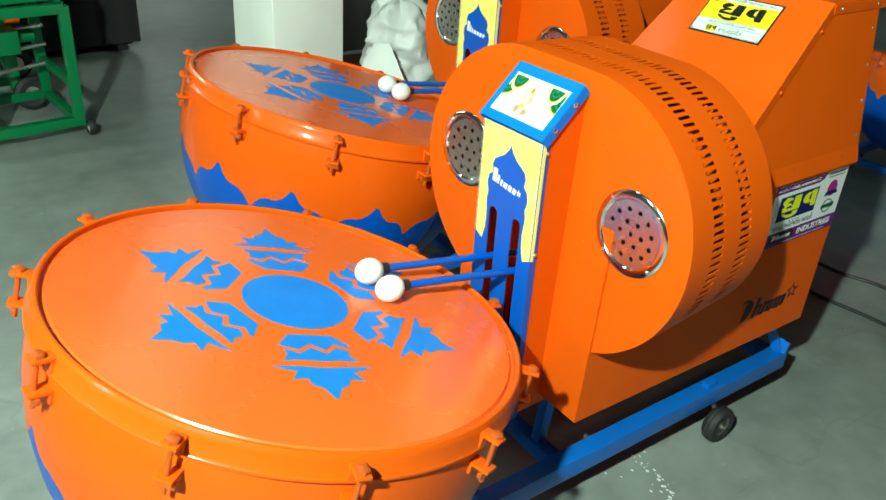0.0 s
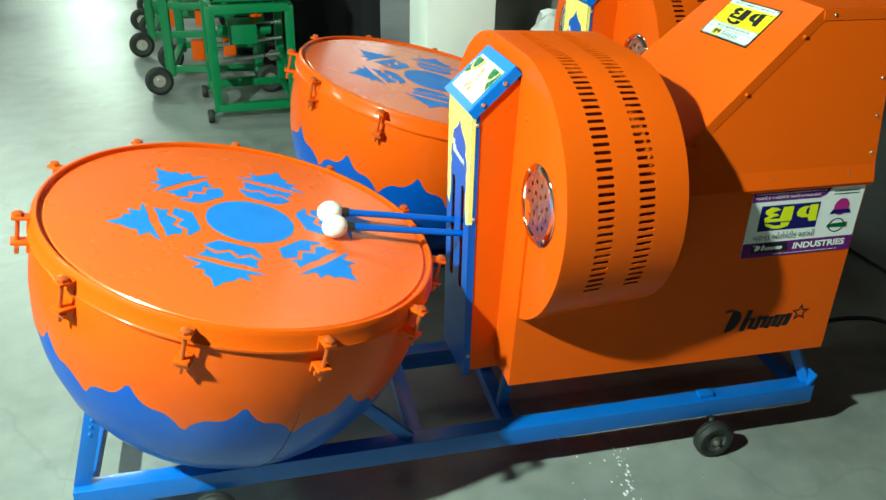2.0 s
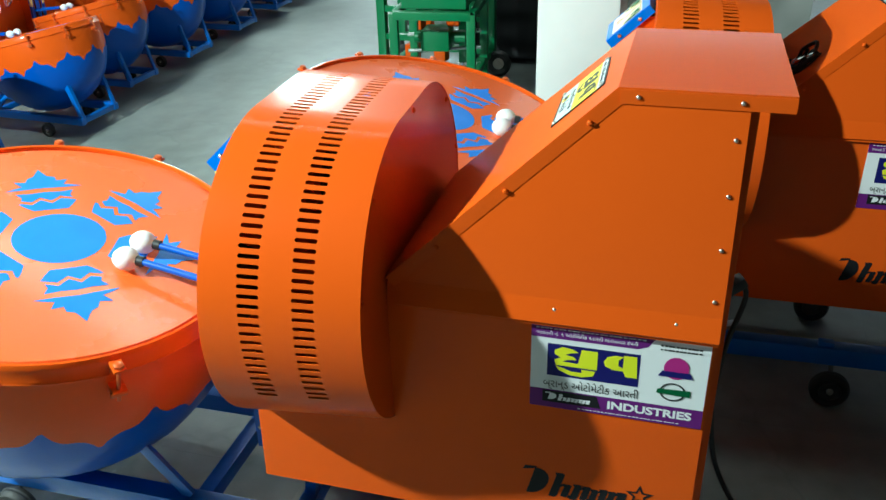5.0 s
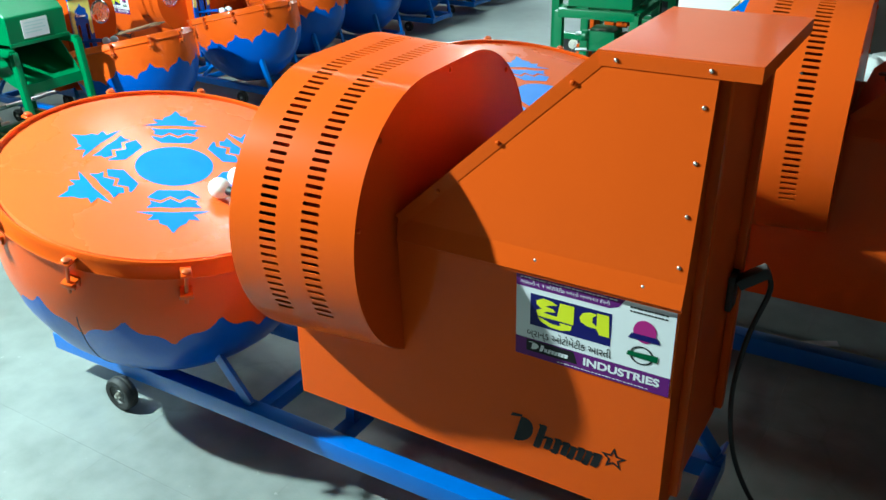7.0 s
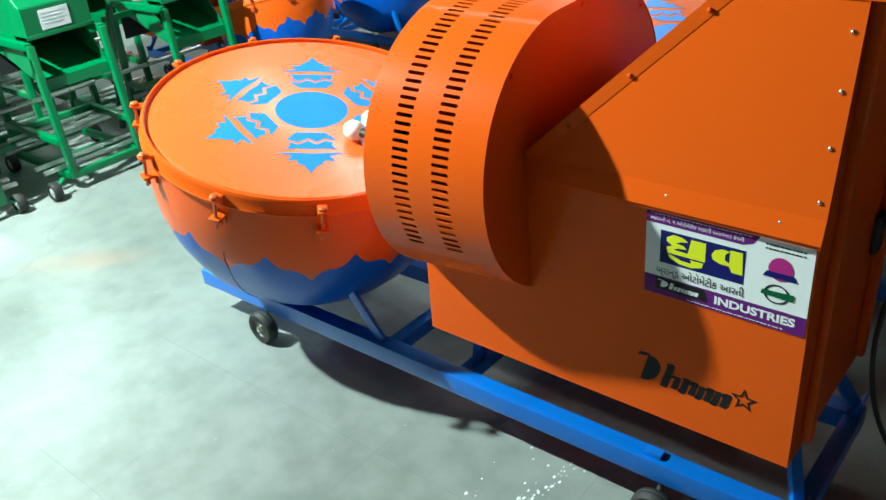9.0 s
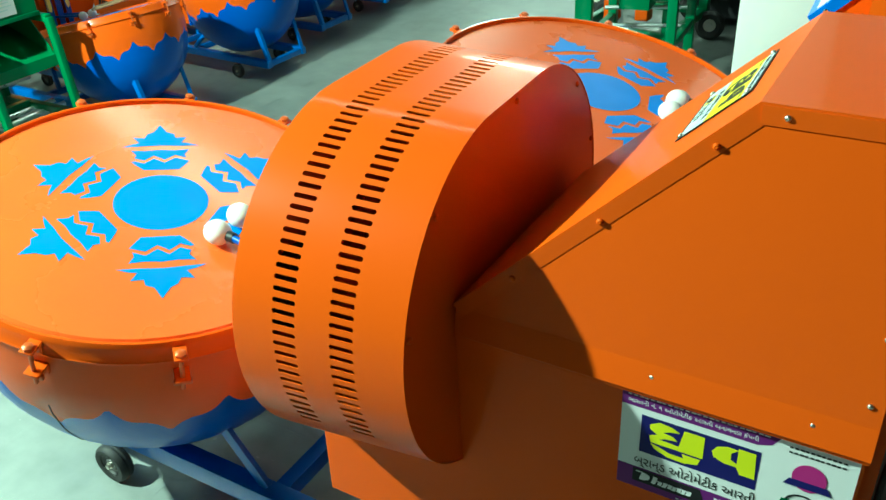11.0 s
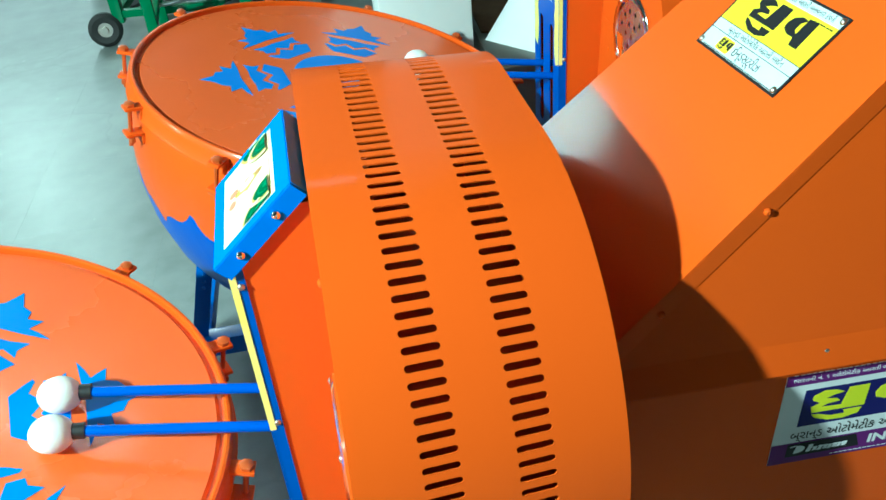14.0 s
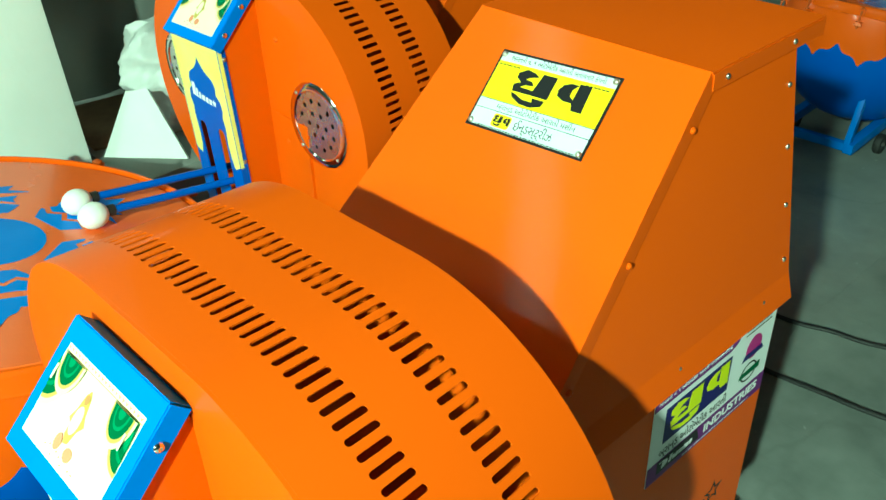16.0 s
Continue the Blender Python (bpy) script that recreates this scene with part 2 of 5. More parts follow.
# ---------------------------------------------------------------- mesh helpers
def box(bm, x0, x1, y0, y1, z0, z1, bevel=0.0, m=None):
    made = bmesh.ops.create_cube(bm, size=1.0)["verts"]
    bmesh.ops.scale(bm, vec=(x1 - x0, y1 - y0, z1 - z0), verts=made)
    bmesh.ops.translate(bm, vec=((x0 + x1) / 2, (y0 + y1) / 2, (z0 + z1) / 2), verts=made)
    if bevel:
        edges = list({e for v in made for e in v.link_edges})
        out = bmesh.ops.bevel(bm, geom=edges, offset=bevel, segments=2, affect="EDGES", profile=0.6)
        made = list({v for f in out["faces"] for v in f.verts} | {v for v in made if v.is_valid})
    if m is not None:
        bmesh.ops.transform(bm, matrix=m, verts=made)
    return made


def beam(bm, a, b, w, h, bevel=0.0, up=(0, 0, 1)):
    """A bar of section w x h from a to b."""
    a, b = Vector(a), Vector(b)
    d = b - a
    x = d.normalized()
    y = Vector(up).cross(x)
    y = y.normalized() if y.length > 1e-4 else Vector((0, 1, 0))
    z = x.cross(y)
    m = Matrix((x, y, z)).transposed().to_4x4()
    m.translation = (a + b) / 2
    return box(bm, -d.length / 2, d.length / 2, -w / 2, w / 2, -h / 2, h / 2, bevel, m)


def rod(bm, a, b, r, n=10, r2=None):
    a, b = Vector(a), Vector(b)
    d = b - a
    m = d.to_track_quat("Z", "Y").to_matrix().to_4x4()
    m.translation = (a + b) / 2
    return bmesh.ops.create_cone(bm, cap_ends=True, segments=n, radius1=r, radius2=r if r2 is None else r2, depth=d.length, matrix=m)["verts"]


def ball(bm, c, r, n=16, squash=(1, 1, 1)):
    m = Matrix.Translation(c) @ Matrix.Diagonal((*squash, 1))
    return bmesh.ops.create_uvsphere(bm, u_segments=n, v_segments=n // 2 + 2, radius=r, matrix=m)["verts"]


def lathe(bm, profile, n, m=None, close=False):
    """Turn (radius, height) pairs round z."""
    rings = []
    for r, z in profile:
        if r < 1e-6:
            rings.append([bm.verts.new((0, 0, z))])
        else:
            rings.append([bm.verts.new((r * math.cos(2 * math.pi * k / n), r * math.sin(2 * math.pi * k / n), z)) for k in range(n)])
    pairs = list(zip(rings, rings[1:])) + ([(rings[-1], rings[0])] if close else [])
    for a, b in pairs:
        for k in range(n):
            j = (k + 1) % n
            if len(a) == 1 and len(b) == 1:
                continue
            if len(a) == 1:
                bm.faces.new((a[0], b[j], b[k]))
            elif len(b) == 1:
                bm.faces.new((a[k], a[j], b[0]))
            else:
                bm.faces.new((a[k], a[j], b[j], b[k]))
    verts = [v for ring in rings for v in ring]
    if m is not None:
        bmesh.ops.transform(bm, matrix=m, verts=verts)
    return verts


def plate(bm, outer, holes=(), t=0.002, m=None, bend=None):
    """A flat sheet in x, y with holes, from z = 0 to z = t. bend maps (x, y, z) to a place."""
    loops = [[Vector((x, y, 0)) for x, y in loop] for loop in (outer, *holes)]
    tris = geometry.tessellate_polygon(loops)
    flat = [p for loop in loops for p in loop]
    put = bend or (lambda x, y, z: (x, y, z))
    low = [bm.verts.new(put(p.x, p.y, 0)) for p in flat]
    high = [bm.verts.new(put(p.x, p.y, t)) for p in flat]
    for a, b, c in tris:
        for trio in ((high[a], high[b], high[c]), (low[c], low[b], low[a])):
            try:
                bm.faces.new(trio)
            except ValueError:
                pass
    start = 0
    for loop in loops:
        k = len(loop)
        for i in range(k):
            j = (i + 1) % k
            bm.faces.new((low[start + i], low[start + j], high[start + j], high[start + i]))
        start += k
    if m is not None:
        bmesh.ops.transform(bm, matrix=m, verts=low + high)
    return low + high


def tube(bm, points, r, n=8):
    """A round cable through the points."""
    pts = [Vector(p) for p in points]
    rings = []
    for i, p in enumerate(pts):
        d = (pts[min(i + 1, len(pts) - 1)] - pts[max(i - 1, 0)]).normalized()
        side = d.cross(Vector((0, 0, 1)))
        side = side.normalized() if side.length > 1e-3 else Vector((1, 0, 0))
        up = side.cross(d)
        rings.append([bm.verts.new(p + r * (math.cos(2 * math.pi * k / n) * side + math.sin(2 * math.pi * k / n) * up)) for k in range(n)])
    for a, b in zip(rings, rings[1:]):
        for k in range(n):
            bm.faces.new((a[k], a[(k + 1) % n], b[(k + 1) % n], b[k]))
    bm.faces.new(rings[0][::-1])
    bm.faces.new(rings[-1])


def spline(points, n=8):
    """A smooth line through the points."""
    p = [Vector(q) for q in points]
    p = [2 * p[0] - p[1], *p, 2 * p[-1] - p[-2]]
    out = []
    for i in range(1, len(p) - 2):
        for k in range(n):
            t = k / n
            a, b, c, d = p[i - 1:i + 3]
            out.append(0.5 * ((2 * b) + (c - a) * t + (2 * a - 5 * b + 4 * c - d) * t * t + (3 * b - a - 3 * c + d) * t ** 3))
    return out + [p[-2]]


def part(name, bm, material, parent=None, label="", smooth=0.7):
    """Link a bmesh as one mesh object under a thing or a part."""
    bmesh.ops.recalc_face_normals(bm, faces=bm.faces)
    mesh = bpy.data.meshes.new(name)
    if smooth:
        for f in bm.faces:
            f.smooth = True
        for e in bm.edges:
            e.smooth = len(e.link_faces) == 2 and e.calc_face_angle(0) < smooth
    bm.to_mesh(mesh)
    bm.free()
    mesh.materials.append(material)
    ob = new(name, mesh)
    ob.parent = parent
    if label:
        ob["label"] = label
    return ob


def again(ob, m, parent):
    """The same mesh once more, as an object of its own."""
    twin = new(ob.name.split(".")[0], ob.data)
    twin.parent, twin.matrix_basis = parent, m
    return twin


def thing(name, m, label, category, group=""):
    ob = new(name)
    ob.matrix_basis = m
    ob.empty_display_size = 0.1
    return tagged(ob, label, category, group)


def rounded(x0, x1, y0, y1, r, n=4):
    pts = []
    for cx, cy, a0 in ((x1 - r, y1 - r, 0), (x0 + r, y1 - r, 90), (x0 + r, y0 + r, 180), (x1 - r, y0 + r, 270)):
        for k in range(n + 1):
            a = radians(a0 + 90 * k / n)
            pts.append((cx + r * math.cos(a), cy + r * math.sin(a)))
    return pts


def circle(cx, cy, r, n=24, squash=1.0, a0=0.0, a1=360.0):
    full = abs(a1 - a0) >= 360
    count = n if full else n + 1
    return [(cx + r * math.cos(radians(a0 + (a1 - a0) * k / n)), cy + squash * r * math.sin(radians(a0 + (a1 - a0) * k / n))) for k in range(count)]


def lettering(name, text, size, material, parent, m, width=None, bold=0.0):
    """Raised writing in the built-in font, its lower left corner at m."""
    curve = bpy.data.curves.new(name, "FONT")
    curve.body, curve.size, curve.extrude, curve.resolution_u = text, size, 0.00015, 3
    curve.offset = bold
    probe = bpy.data.objects.new(name, curve)
    mesh = bpy.data.meshes.new_from_object(probe)
    bpy.data.objects.remove(probe)
    xs = [v.co.x for v in mesh.vertices]
    if width:
        mesh.transform(Matrix.Diagonal((width / (max(xs) - min(xs)), 1, 1, 1)))
    mesh.materials.clear()
    mesh.materials.append(material)
    ob = new(name, mesh)
    ob.parent, ob.matrix_basis = parent, m
    return ob


def print_shape(name, outer, material, parent, m, holes=(), t=0.0003, label=""):
    bm = bmesh.new()
    plate(bm, outer, holes, t, m)
    return part(name, bm, material, parent, label, smooth=0)


def facing(origin, right, up):
    """A plane's pose: x to the right, y up along it, z out of it."""
    x, y = Vector(right).normalized(), Vector(up).normalized()
    m = Matrix((x, y, x.cross(y))).transposed().to_4x4()
    m.translation = origin
    return m


# ---------------------------------------------------------------- the hall
X0, X1, Y0, Y1, HIGH = -7.0, 9.0, -6.0, 18.0, 5.8


def slab(name, x0, x1, y0, y1, z0, z1, material):
    bm = bmesh.new()
    box(bm, x0, x1, y0, y1, z0, z1)
    return tagged(part(name, bm, material, smooth=0), kind="structure")


floor = slab("floor", X0, X1, Y0, Y1, -0.12, -0.004, JOINT)
tagged(floor, "grey-green polished stone slab floor with thin joints", "floor")
slab("ceiling", X0, X1, Y0, Y1, HIGH, HIGH + 0.15, CEIL)
# north wall with a band of high windows towards the daylight
W0, W1, LOW, TOP = -6.2, 6.4, 3.4, 5.4
bm = bmesh.new()
box(bm, X0 - 0.2, X1 + 0.2, Y1, Y1 + 0.2, -0.12, LOW)
box(bm, X0 - 0.2, X1 + 0.2, Y1, Y1 + 0.2, TOP, HIGH)
box(bm, X0 - 0.2, W0, Y1, Y1 + 0.2, LOW, TOP)
box(bm, W1, X1 + 0.2, Y1, Y1 + 0.2, LOW, TOP)
tagged(part("wall_north", bm, WALL, smooth=0), kind="structure")
window = thing("window_1", pose(0, Y1 + 0.1, 0), "long band of high windows with grey steel bars", "window")
tagged(window, kind="structure")
for k in range(9):
    bm = bmesh.new()
    x = W0 + (W1 - W0) * k / 8
    box(bm, x - 0.03, x + 0.03, -0.04, 0.04, LOW, TOP, 0.004)
    part("window_bar", bm, GREY_BOARD, window)
for z in (LOW + 0.03, TOP - 0.03):
    bm = bmesh.new()
    box(bm, W0, W1, -0.045, 0.045, z - 0.03, z + 0.03, 0.004)
    part("window_frame", bm, GREY_BOARD, window)
bm = bmesh.new()
box(bm, W0 - 2, W1 + 2, Y1 + 1.2, Y1 + 1.22, LOW - 2, TOP + 3)
tagged(part("backdrop", bm, DAYLIGHT, smooth=0), "pale hazy daylight sky outside the high windows", "sky", kind="structure")
slab("wall_south", X0 - 0.2, X1 + 0.2, Y0 - 0.2, Y0, -0.12, HIGH, WALL)
slab("wall_west", X0 - 0.2, X0, Y0, Y1, -0.12, HIGH, WALL)
slab("wall_east", X1, X1 + 0.2, Y0, Y1, -0.12, HIGH, WALL)

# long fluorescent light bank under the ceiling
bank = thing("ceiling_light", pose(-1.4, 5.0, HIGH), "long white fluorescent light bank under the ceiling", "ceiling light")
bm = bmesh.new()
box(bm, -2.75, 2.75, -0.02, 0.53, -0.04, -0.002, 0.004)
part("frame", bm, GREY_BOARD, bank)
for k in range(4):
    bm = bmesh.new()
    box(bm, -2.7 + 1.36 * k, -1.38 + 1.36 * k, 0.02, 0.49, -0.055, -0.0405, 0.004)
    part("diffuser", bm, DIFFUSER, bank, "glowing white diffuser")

bm = bmesh.new()
box(bm, 1.40, 1.70, 2.86, 3.24, 0, HIGH, 0.012)
tagged(part("pillar", bm, PILLAR), "square white painted concrete pillar with scuffed corners", "pillar", kind="structure")


# ---------------------------------------------------------------- the drum machine
HEAD_C, HEAD_B, HEAD_S = Vector((-0.581, 0.0, 0.699)), -0.238, 0.036


def drum_frame():
    n = Vector((-HEAD_B, -HEAD_S, 1)).normalized()
    e1 = (Vector((1, 0, 0)) - n * n.x).normalized()
    m = Matrix((e1, n.cross(e1), n)).transposed().to_4x4()
    m.translation = HEAD_C
    return m @ Matrix.Diagonal((1.024, 1.024, 1, 1))


DRUM = drum_frame()


def shell_radius(d):
    """Radius of the kettle d metres below the skin."""
    steps = ((0, 0.414), (0.06, 0.420), (0.14, 0.421), (0.22, 0.410), (0.30, 0.386), (0.38, 0.346), (0.44, 0.298), (0.495, 0.237), (0.54, 0.165), (0.566, 0.09), (0.574, 0.0))
    for (d0, r0), (d1, r1) in zip(steps, steps[1:]):
        if d <= d1:
            t = (d - d0) / (d1 - d0)
            return r0 + (r1 - r0) * t
    return 0.0


def border(a):
    """Depth of the scalloped colour border at the angle a."""
    p = ((math.degrees(a) + 90) / 30.0) % 1.0
    s = 2 * min(p, 1 - p)
    q = 2 * s - 1
    return 0.167 + 0.095 * (0.5 + 0.5 * math.copysign(abs(q) ** 2.4, q))


def kettle(upper, spin=0.0):
    bm, n = bmesh.new(), 288
    rows = 7 if upper else 14
    grid = []
    for i in range(rows + 1):
        ring = []
        for k in range(n):
            a = 2 * math.pi * k / n
            edge = border(a - radians(spin + 2.0))
            d = 0.010 + (edge - 0.010) * i / rows if upper else edge + (0.5735 - edge) * (i / rows) ** 0.85
            r = shell_radius(d)
            ring.append(bm.verts.new((r * math.cos(a), r * math.sin(a), -d)))
        grid.append(ring)
    for a, b in zip(grid, grid[1:]):
        for k in range(n):
            j = (k + 1) % n
            bm.faces.new((a[k], a[j], b[j], b[k]))
    if not upper:
        bm.faces.new(grid[-1])
    bmesh.ops.transform(bm, matrix=DRUM, verts=bm.verts)
    return bm


def motif_pieces():
    """Stencilled lotus, outward along y: inner cup, middle band, outer leaf."""
    zig = [(-0.054, 0.150), (-0.034, 0.141), (-0.014, 0.159), (0.008, 0.142), (0.030, 0.160), (0.054, 0.148)]
    inner = [(-0.034, 0.114), (0.038, 0.114), (0.048, 0.128), (0.060, 0.146)] + [(x, y - 0.002) for x, y in zig[::-1][1:]] + [(-0.060, 0.146), (-0.050, 0.132)]
    middle = [(x, y + 0.010) for x, y in zig] + [(0.050, 0.172), (0.060, 0.190), (0.030, 0.187), (0.0, 0.190), (-0.030, 0.187), (-0.062, 0.189), (-0.050, 0.172)]
    outer = [(-0.080, 0.204), (-0.040, 0.206), (0.0, 0.209), (0.040, 0.206), (0.082, 0.206), (0.060, 0.215), (0.044, 0.219), (0.056, 0.240), (0.032, 0.238), (0.030, 0.254), (0.014, 0.262), (0.0, 0.292), (-0.014, 0.264), (-0.028, 0.254), (-0.034, 0.238), (-0.058, 0.242), (-0.044, 0.219), (-0.062, 0.213)]
    return (("motif_cup", inner), ("motif_band", middle), ("motif_leaf", outer))


def screw_mesh(parent, place, normal, r=0.0065, material=None):
    """A dome-headed screw standing on the sheet."""
    global SCREW
    if SCREW is None or (SCREW.data.materials[0] is not (material or ZINC)):
        bm = bmesh.new()
        lathe(bm, [(0.0066, -0.001), (0.0066, 0.0015), (0.0052, 0.0038), (0.0025, 0.0050), (0.0010, 0.0044), (0, 0.0042)], 10)
        SCREW = part("screw", bm, material or ZINC, parent)
        ob = SCREW
    else:
        ob = again(SCREW, Matrix(), parent)
    m = Vector(normal).to_track_quat("Z", "Y").to_matrix().to_4x4()
    m.translation = place
    ob.matrix_basis = m @ Matrix.Scale(r / 0.0065, 4)
    return ob


SCREW = None
CYL_R, CYL_FLAT, CYL_Z, CYL_V = 0.298, 0.090, 0.778, 0.002
CYL_SHRINK, CYL_U0, CYL_U1 = 0.014, -0.010, 0.273  # the cover narrows a little towards its back


def cyl_r(u):
    """Radius of the rounded cover u metres behind the front plate's foot."""
    return CYL_R - CYL_SHRINK * (u - CYL_U0) / (CYL_U1 - CYL_U0)


def cyl_point(s, r):
    """Point (v, z) of the rounded cover, s metres along its mid line from the top middle."""
    side = 1 if s > 0 else -1
    s = abs(s)
    if s <= CYL_FLAT:
        return CYL_V + side * s, CYL_Z + r
    a = (s - CYL_FLAT) / CYL_R
    return CYL_V + side * (CYL_FLAT + r * math.sin(a)), CYL_Z + r * math.cos(a)


def round_normals(ob):
    """Even shading round the curved sheet: normals straight out from the cover's axis, but not on cut edges."""
    mesh, out = ob.data, []
    for face in mesh.polygons:
        face.use_smooth = True
        for i in face.loop_indices:
            p = mesh.vertices[mesh.loops[i].vertex_index].co
            q = p.y - CYL_V
            n = Vector((0, math.copysign(max(abs(q) - CYL_FLAT, 0.0), q), p.z - CYL_Z)).normalized()
            d = face.normal.dot(n)
            out.append(n * math.copysign(1, d) if abs(d) > 0.9 else face.normal.copy())
    mesh.normals_split_custom_set(out)


def build_machine(m, label, spin=0.0):
    """The automatic drumming machine, in metres from the middle of its front plate on the floor; the drum lies towards -x."""
    top = thing("drum_machine", m, label, "drum machine", "drum machines")
    # wheeled frame
    for v in (-0.155, 0.215):
        bm = bmesh.new()
        beam(bm, (-1.012, v, 0.124), (0.862, v, 0.147), 0.046, 0.052, 0.003)
        rail = part("rail", bm, BLUE_FRAME, top)
        bm = bmesh.new()
        box(bm, 0.53, 0.57, v - 0.012, v + 0.012, 0.166, 0.181, 0.002)
        part("rail_lug", bm, BLUE_FRAME, rail)
    for u in (-0.99, -0.22, 0.02, 0.845):
        bm = bmesh.new()
        beam(bm, (u, -0.131, 0.137 + 0.012 * u), (u, 0.191, 0.137 + 0.012 * u), 0.036, 0.04, 0.002)
        part("cross_bar", bm, BLUE_FRAME, top)
    for v in (-0.155, 0.215):
        bm = bmesh.new()
        beam(bm, (0.848, v, 0.172), (0.80, v * 0.62, 0.322), 0.022, 0.026, 0.002)
        beam(bm, (0.842, v, 0.174), (0.860, v, 0.206), 0.05, 0.006)
        part("leg", bm, BLUE_FRAME, top)
        bm = bmesh.new()
        beam(bm, (0.02, v * 0.45, 0.156), (0.04, v * 0.45, 0.320), 0.026, 0.026, 0.002, up=(1, 0, 0))
        part("leg", bm, BLUE_FRAME, top)
        bm = bmesh.new()
        low, high = Vector((-0.994, v, 0.148)), Vector((-0.928, v * 1.03, 0.385))
        beam(bm, low, high, 0.036, 0.006, 0.001, up=(0, 1, 0))
        side = math.copysign(1, v)
        beam(bm, low + Vector((-0.015, -side * 0.012, 0)), high + Vector((-0.015, -side * 0.012, 0)), 0.005, 0.028, 0.001, up=(0, 1, 0))
        post = part("drum_post", bm, BLUE_FRAME, top)
        for f in (0.62, 0.70, 0.78):
            screw_mesh(post, low.lerp(high, f) + Vector((0, side * 0.003, 0)), (0, side, 0), 0.0048, BLUE_FRAME)
        bm = bmesh.new()
        beam(bm, (-0.24, v, 0.160), (-0.35, v * 0.9, 0.265), 0.03, 0.012, 0.001, up=(0, 1, 0))
        part("drum_post", bm, BLUE_FRAME, top)
    for u, v, out in ((-0.712, -0.155, -1), (0.574, -0.155, -1), (-0.712, 0.215, 1), (0.574, 0.215, 1)):
        y = v + out * 0.040
        bm = bmesh.new()
        axle = Matrix.Translation((u, y, 0.052)) @ pose(0, 0, 0, 90)
        lathe(bm, [(0.030, -0.016), (0.036, -0.019), (0.045, -0.0185), (0.051, -0.012), (0.052, -0.004), (0.0512, -0.003), (0.0512, 0.003), (0.052, 0.004), (0.051, 0.012), (0.045, 0.0185), (0.036, 0.019), (0.030, 0.016)], 36, axle, close=True)
        wheel = part("wheel", bm, RUBBER, top, "black rubber castor wheel")
        bm = bmesh.new()
        lathe(bm, [(0, -0.012), (0.016, -0.012), (0.018, -0.009), (0.027, -0.009), (0.031, -0.014), (0.031, 0.014), (0.027, 0.009), (0.018, 0.009), (0.016, 0.012), (0.0, 0.012)], 24, axle)
        rod(bm, (u, y, 0.052), (u, v, 0.120), 0.007)
        part("hub", bm, HUB_GREY, wheel, "dark grey hub")
        bm = bmesh.new()
        lathe(bm, [(0.0095, 0.010), (0.0095, 0.0165), (0.006, 0.018), (0.006, 0.023), (0, 0.024)], 12, Matrix.Translation((u, y, 0.052)) @ pose(0, 0, 0, -90 * out))
        part("axle_nut", bm, ZINC, wheel, "bright axle nut")
    # drum
    part("drum_shell", kettle(True, spin), ORANGE_DRUM, top)
    lower = part("kettle_base", kettle(False, spin), BLUE, top, "blue lower kettle with scalloped edge")
    bm = bmesh.new()
    pts = [DRUM @ Vector((r * math.cos(radians(-73.4)), r * math.sin(radians(-73.4)), -d)) for d, r in ((x / 100, shell_radius(x / 100) + 0.0005) for x in range(19, 55, 3))]
    tube(bm, pts, 0.0012, 5)
    part("seam", bm, BLACK, lower)
    bm = bmesh.new()
    lathe(bm, [(0, 0.0), (0.20, 0.0), (0.397, -0.0005), (0.4015, -0.006), (0.4085, -0.006)], 96, DRUM)
    head = part("drum_head", bm, ORANGE_HEAD, top, "orange painted drum skin with blue lotus stencil")
    bm = bmesh.new()
    lathe(bm, [(0.4075, -0.006), (0.4085, 0.004), (0.4115, 0.0062), (0.4155, 0.0055), (0.4185, 0.001), (0.4210, -0.006), (0.4235, -0.030), (0.4265, -0.033), (0.4262, -0.038), (0.4210, -0.040), (0.416, -0.032), (0.411, -0.012)], 96, DRUM, close=True)
    part("hoop", bm, ORANGE_DRUM, top)
    bm = bmesh.new()
    plate(bm, circle(0, 0, 0.095, 48), (), 0.0005, DRUM @ Matrix.Translation((0.010, 0.010, 0.0003)))
    part("motif_disc", bm, BLUE_MOTIF, head, "blue painted disc", smooth=0)
    for k in range(6):
        turn = DRUM @ pose(0.010, 0.010, 0.0003, 0, 0, 15.3 + 60 * k - 90) @ Matrix.Diagonal((1.02, 1.02, 1, 1))
        for name, outline in motif_pieces():
            bm = bmesh.new()
            plate(bm, outline, (), 0.0005, turn)
            part(name, bm, BLUE_MOTIF, head, smooth=0)
    first = None
    for k in range(11):
        a = -170 + 32.7 * k + spin
        m_k = DRUM @ pose(0, 0, 0, 0, 0, a)
        if first is None:
            bm = bmesh.new()
            box(bm, 0.412, 0.454, -0.012, 0.012, -0.011, -0.004, 0.002)
            box(bm, 0.4185, 0.426, -0.011, 0.011, -0.036, -0.006, 0.002)
            first = part("tension_clamp", bm, ORANGE_DRUM, top)
            first.matrix_basis = m_k
            pieces = []
            bm = bmesh.new()
            box(bm, 0.416, 0.454, -0.014, 0.014, -0.067, -0.060, 0.002)
            box(bm, 0.4175, 0.425, -0.014, 0.014, -0.084, -0.061, 0.002)
            pieces.append(part("clamp_lug", bm, ORANGE_DRUM, first))
            bm = bmesh.new()
            rod(bm, (0.442, 0, -0.091), (0.442, 0, 0.002), 0.0042, 8)
            pieces.append(part("clamp_bolt", bm, ORANGE_BOLT, first))
            bm = bmesh.new()
            lathe(bm, [(0, 0.006), (0.006, 0.006), (0.0105, 0.003), (0.0105, -0.003), (0, -0.003)], 6, Matrix.Translation((0.442, 0, -0.001)))
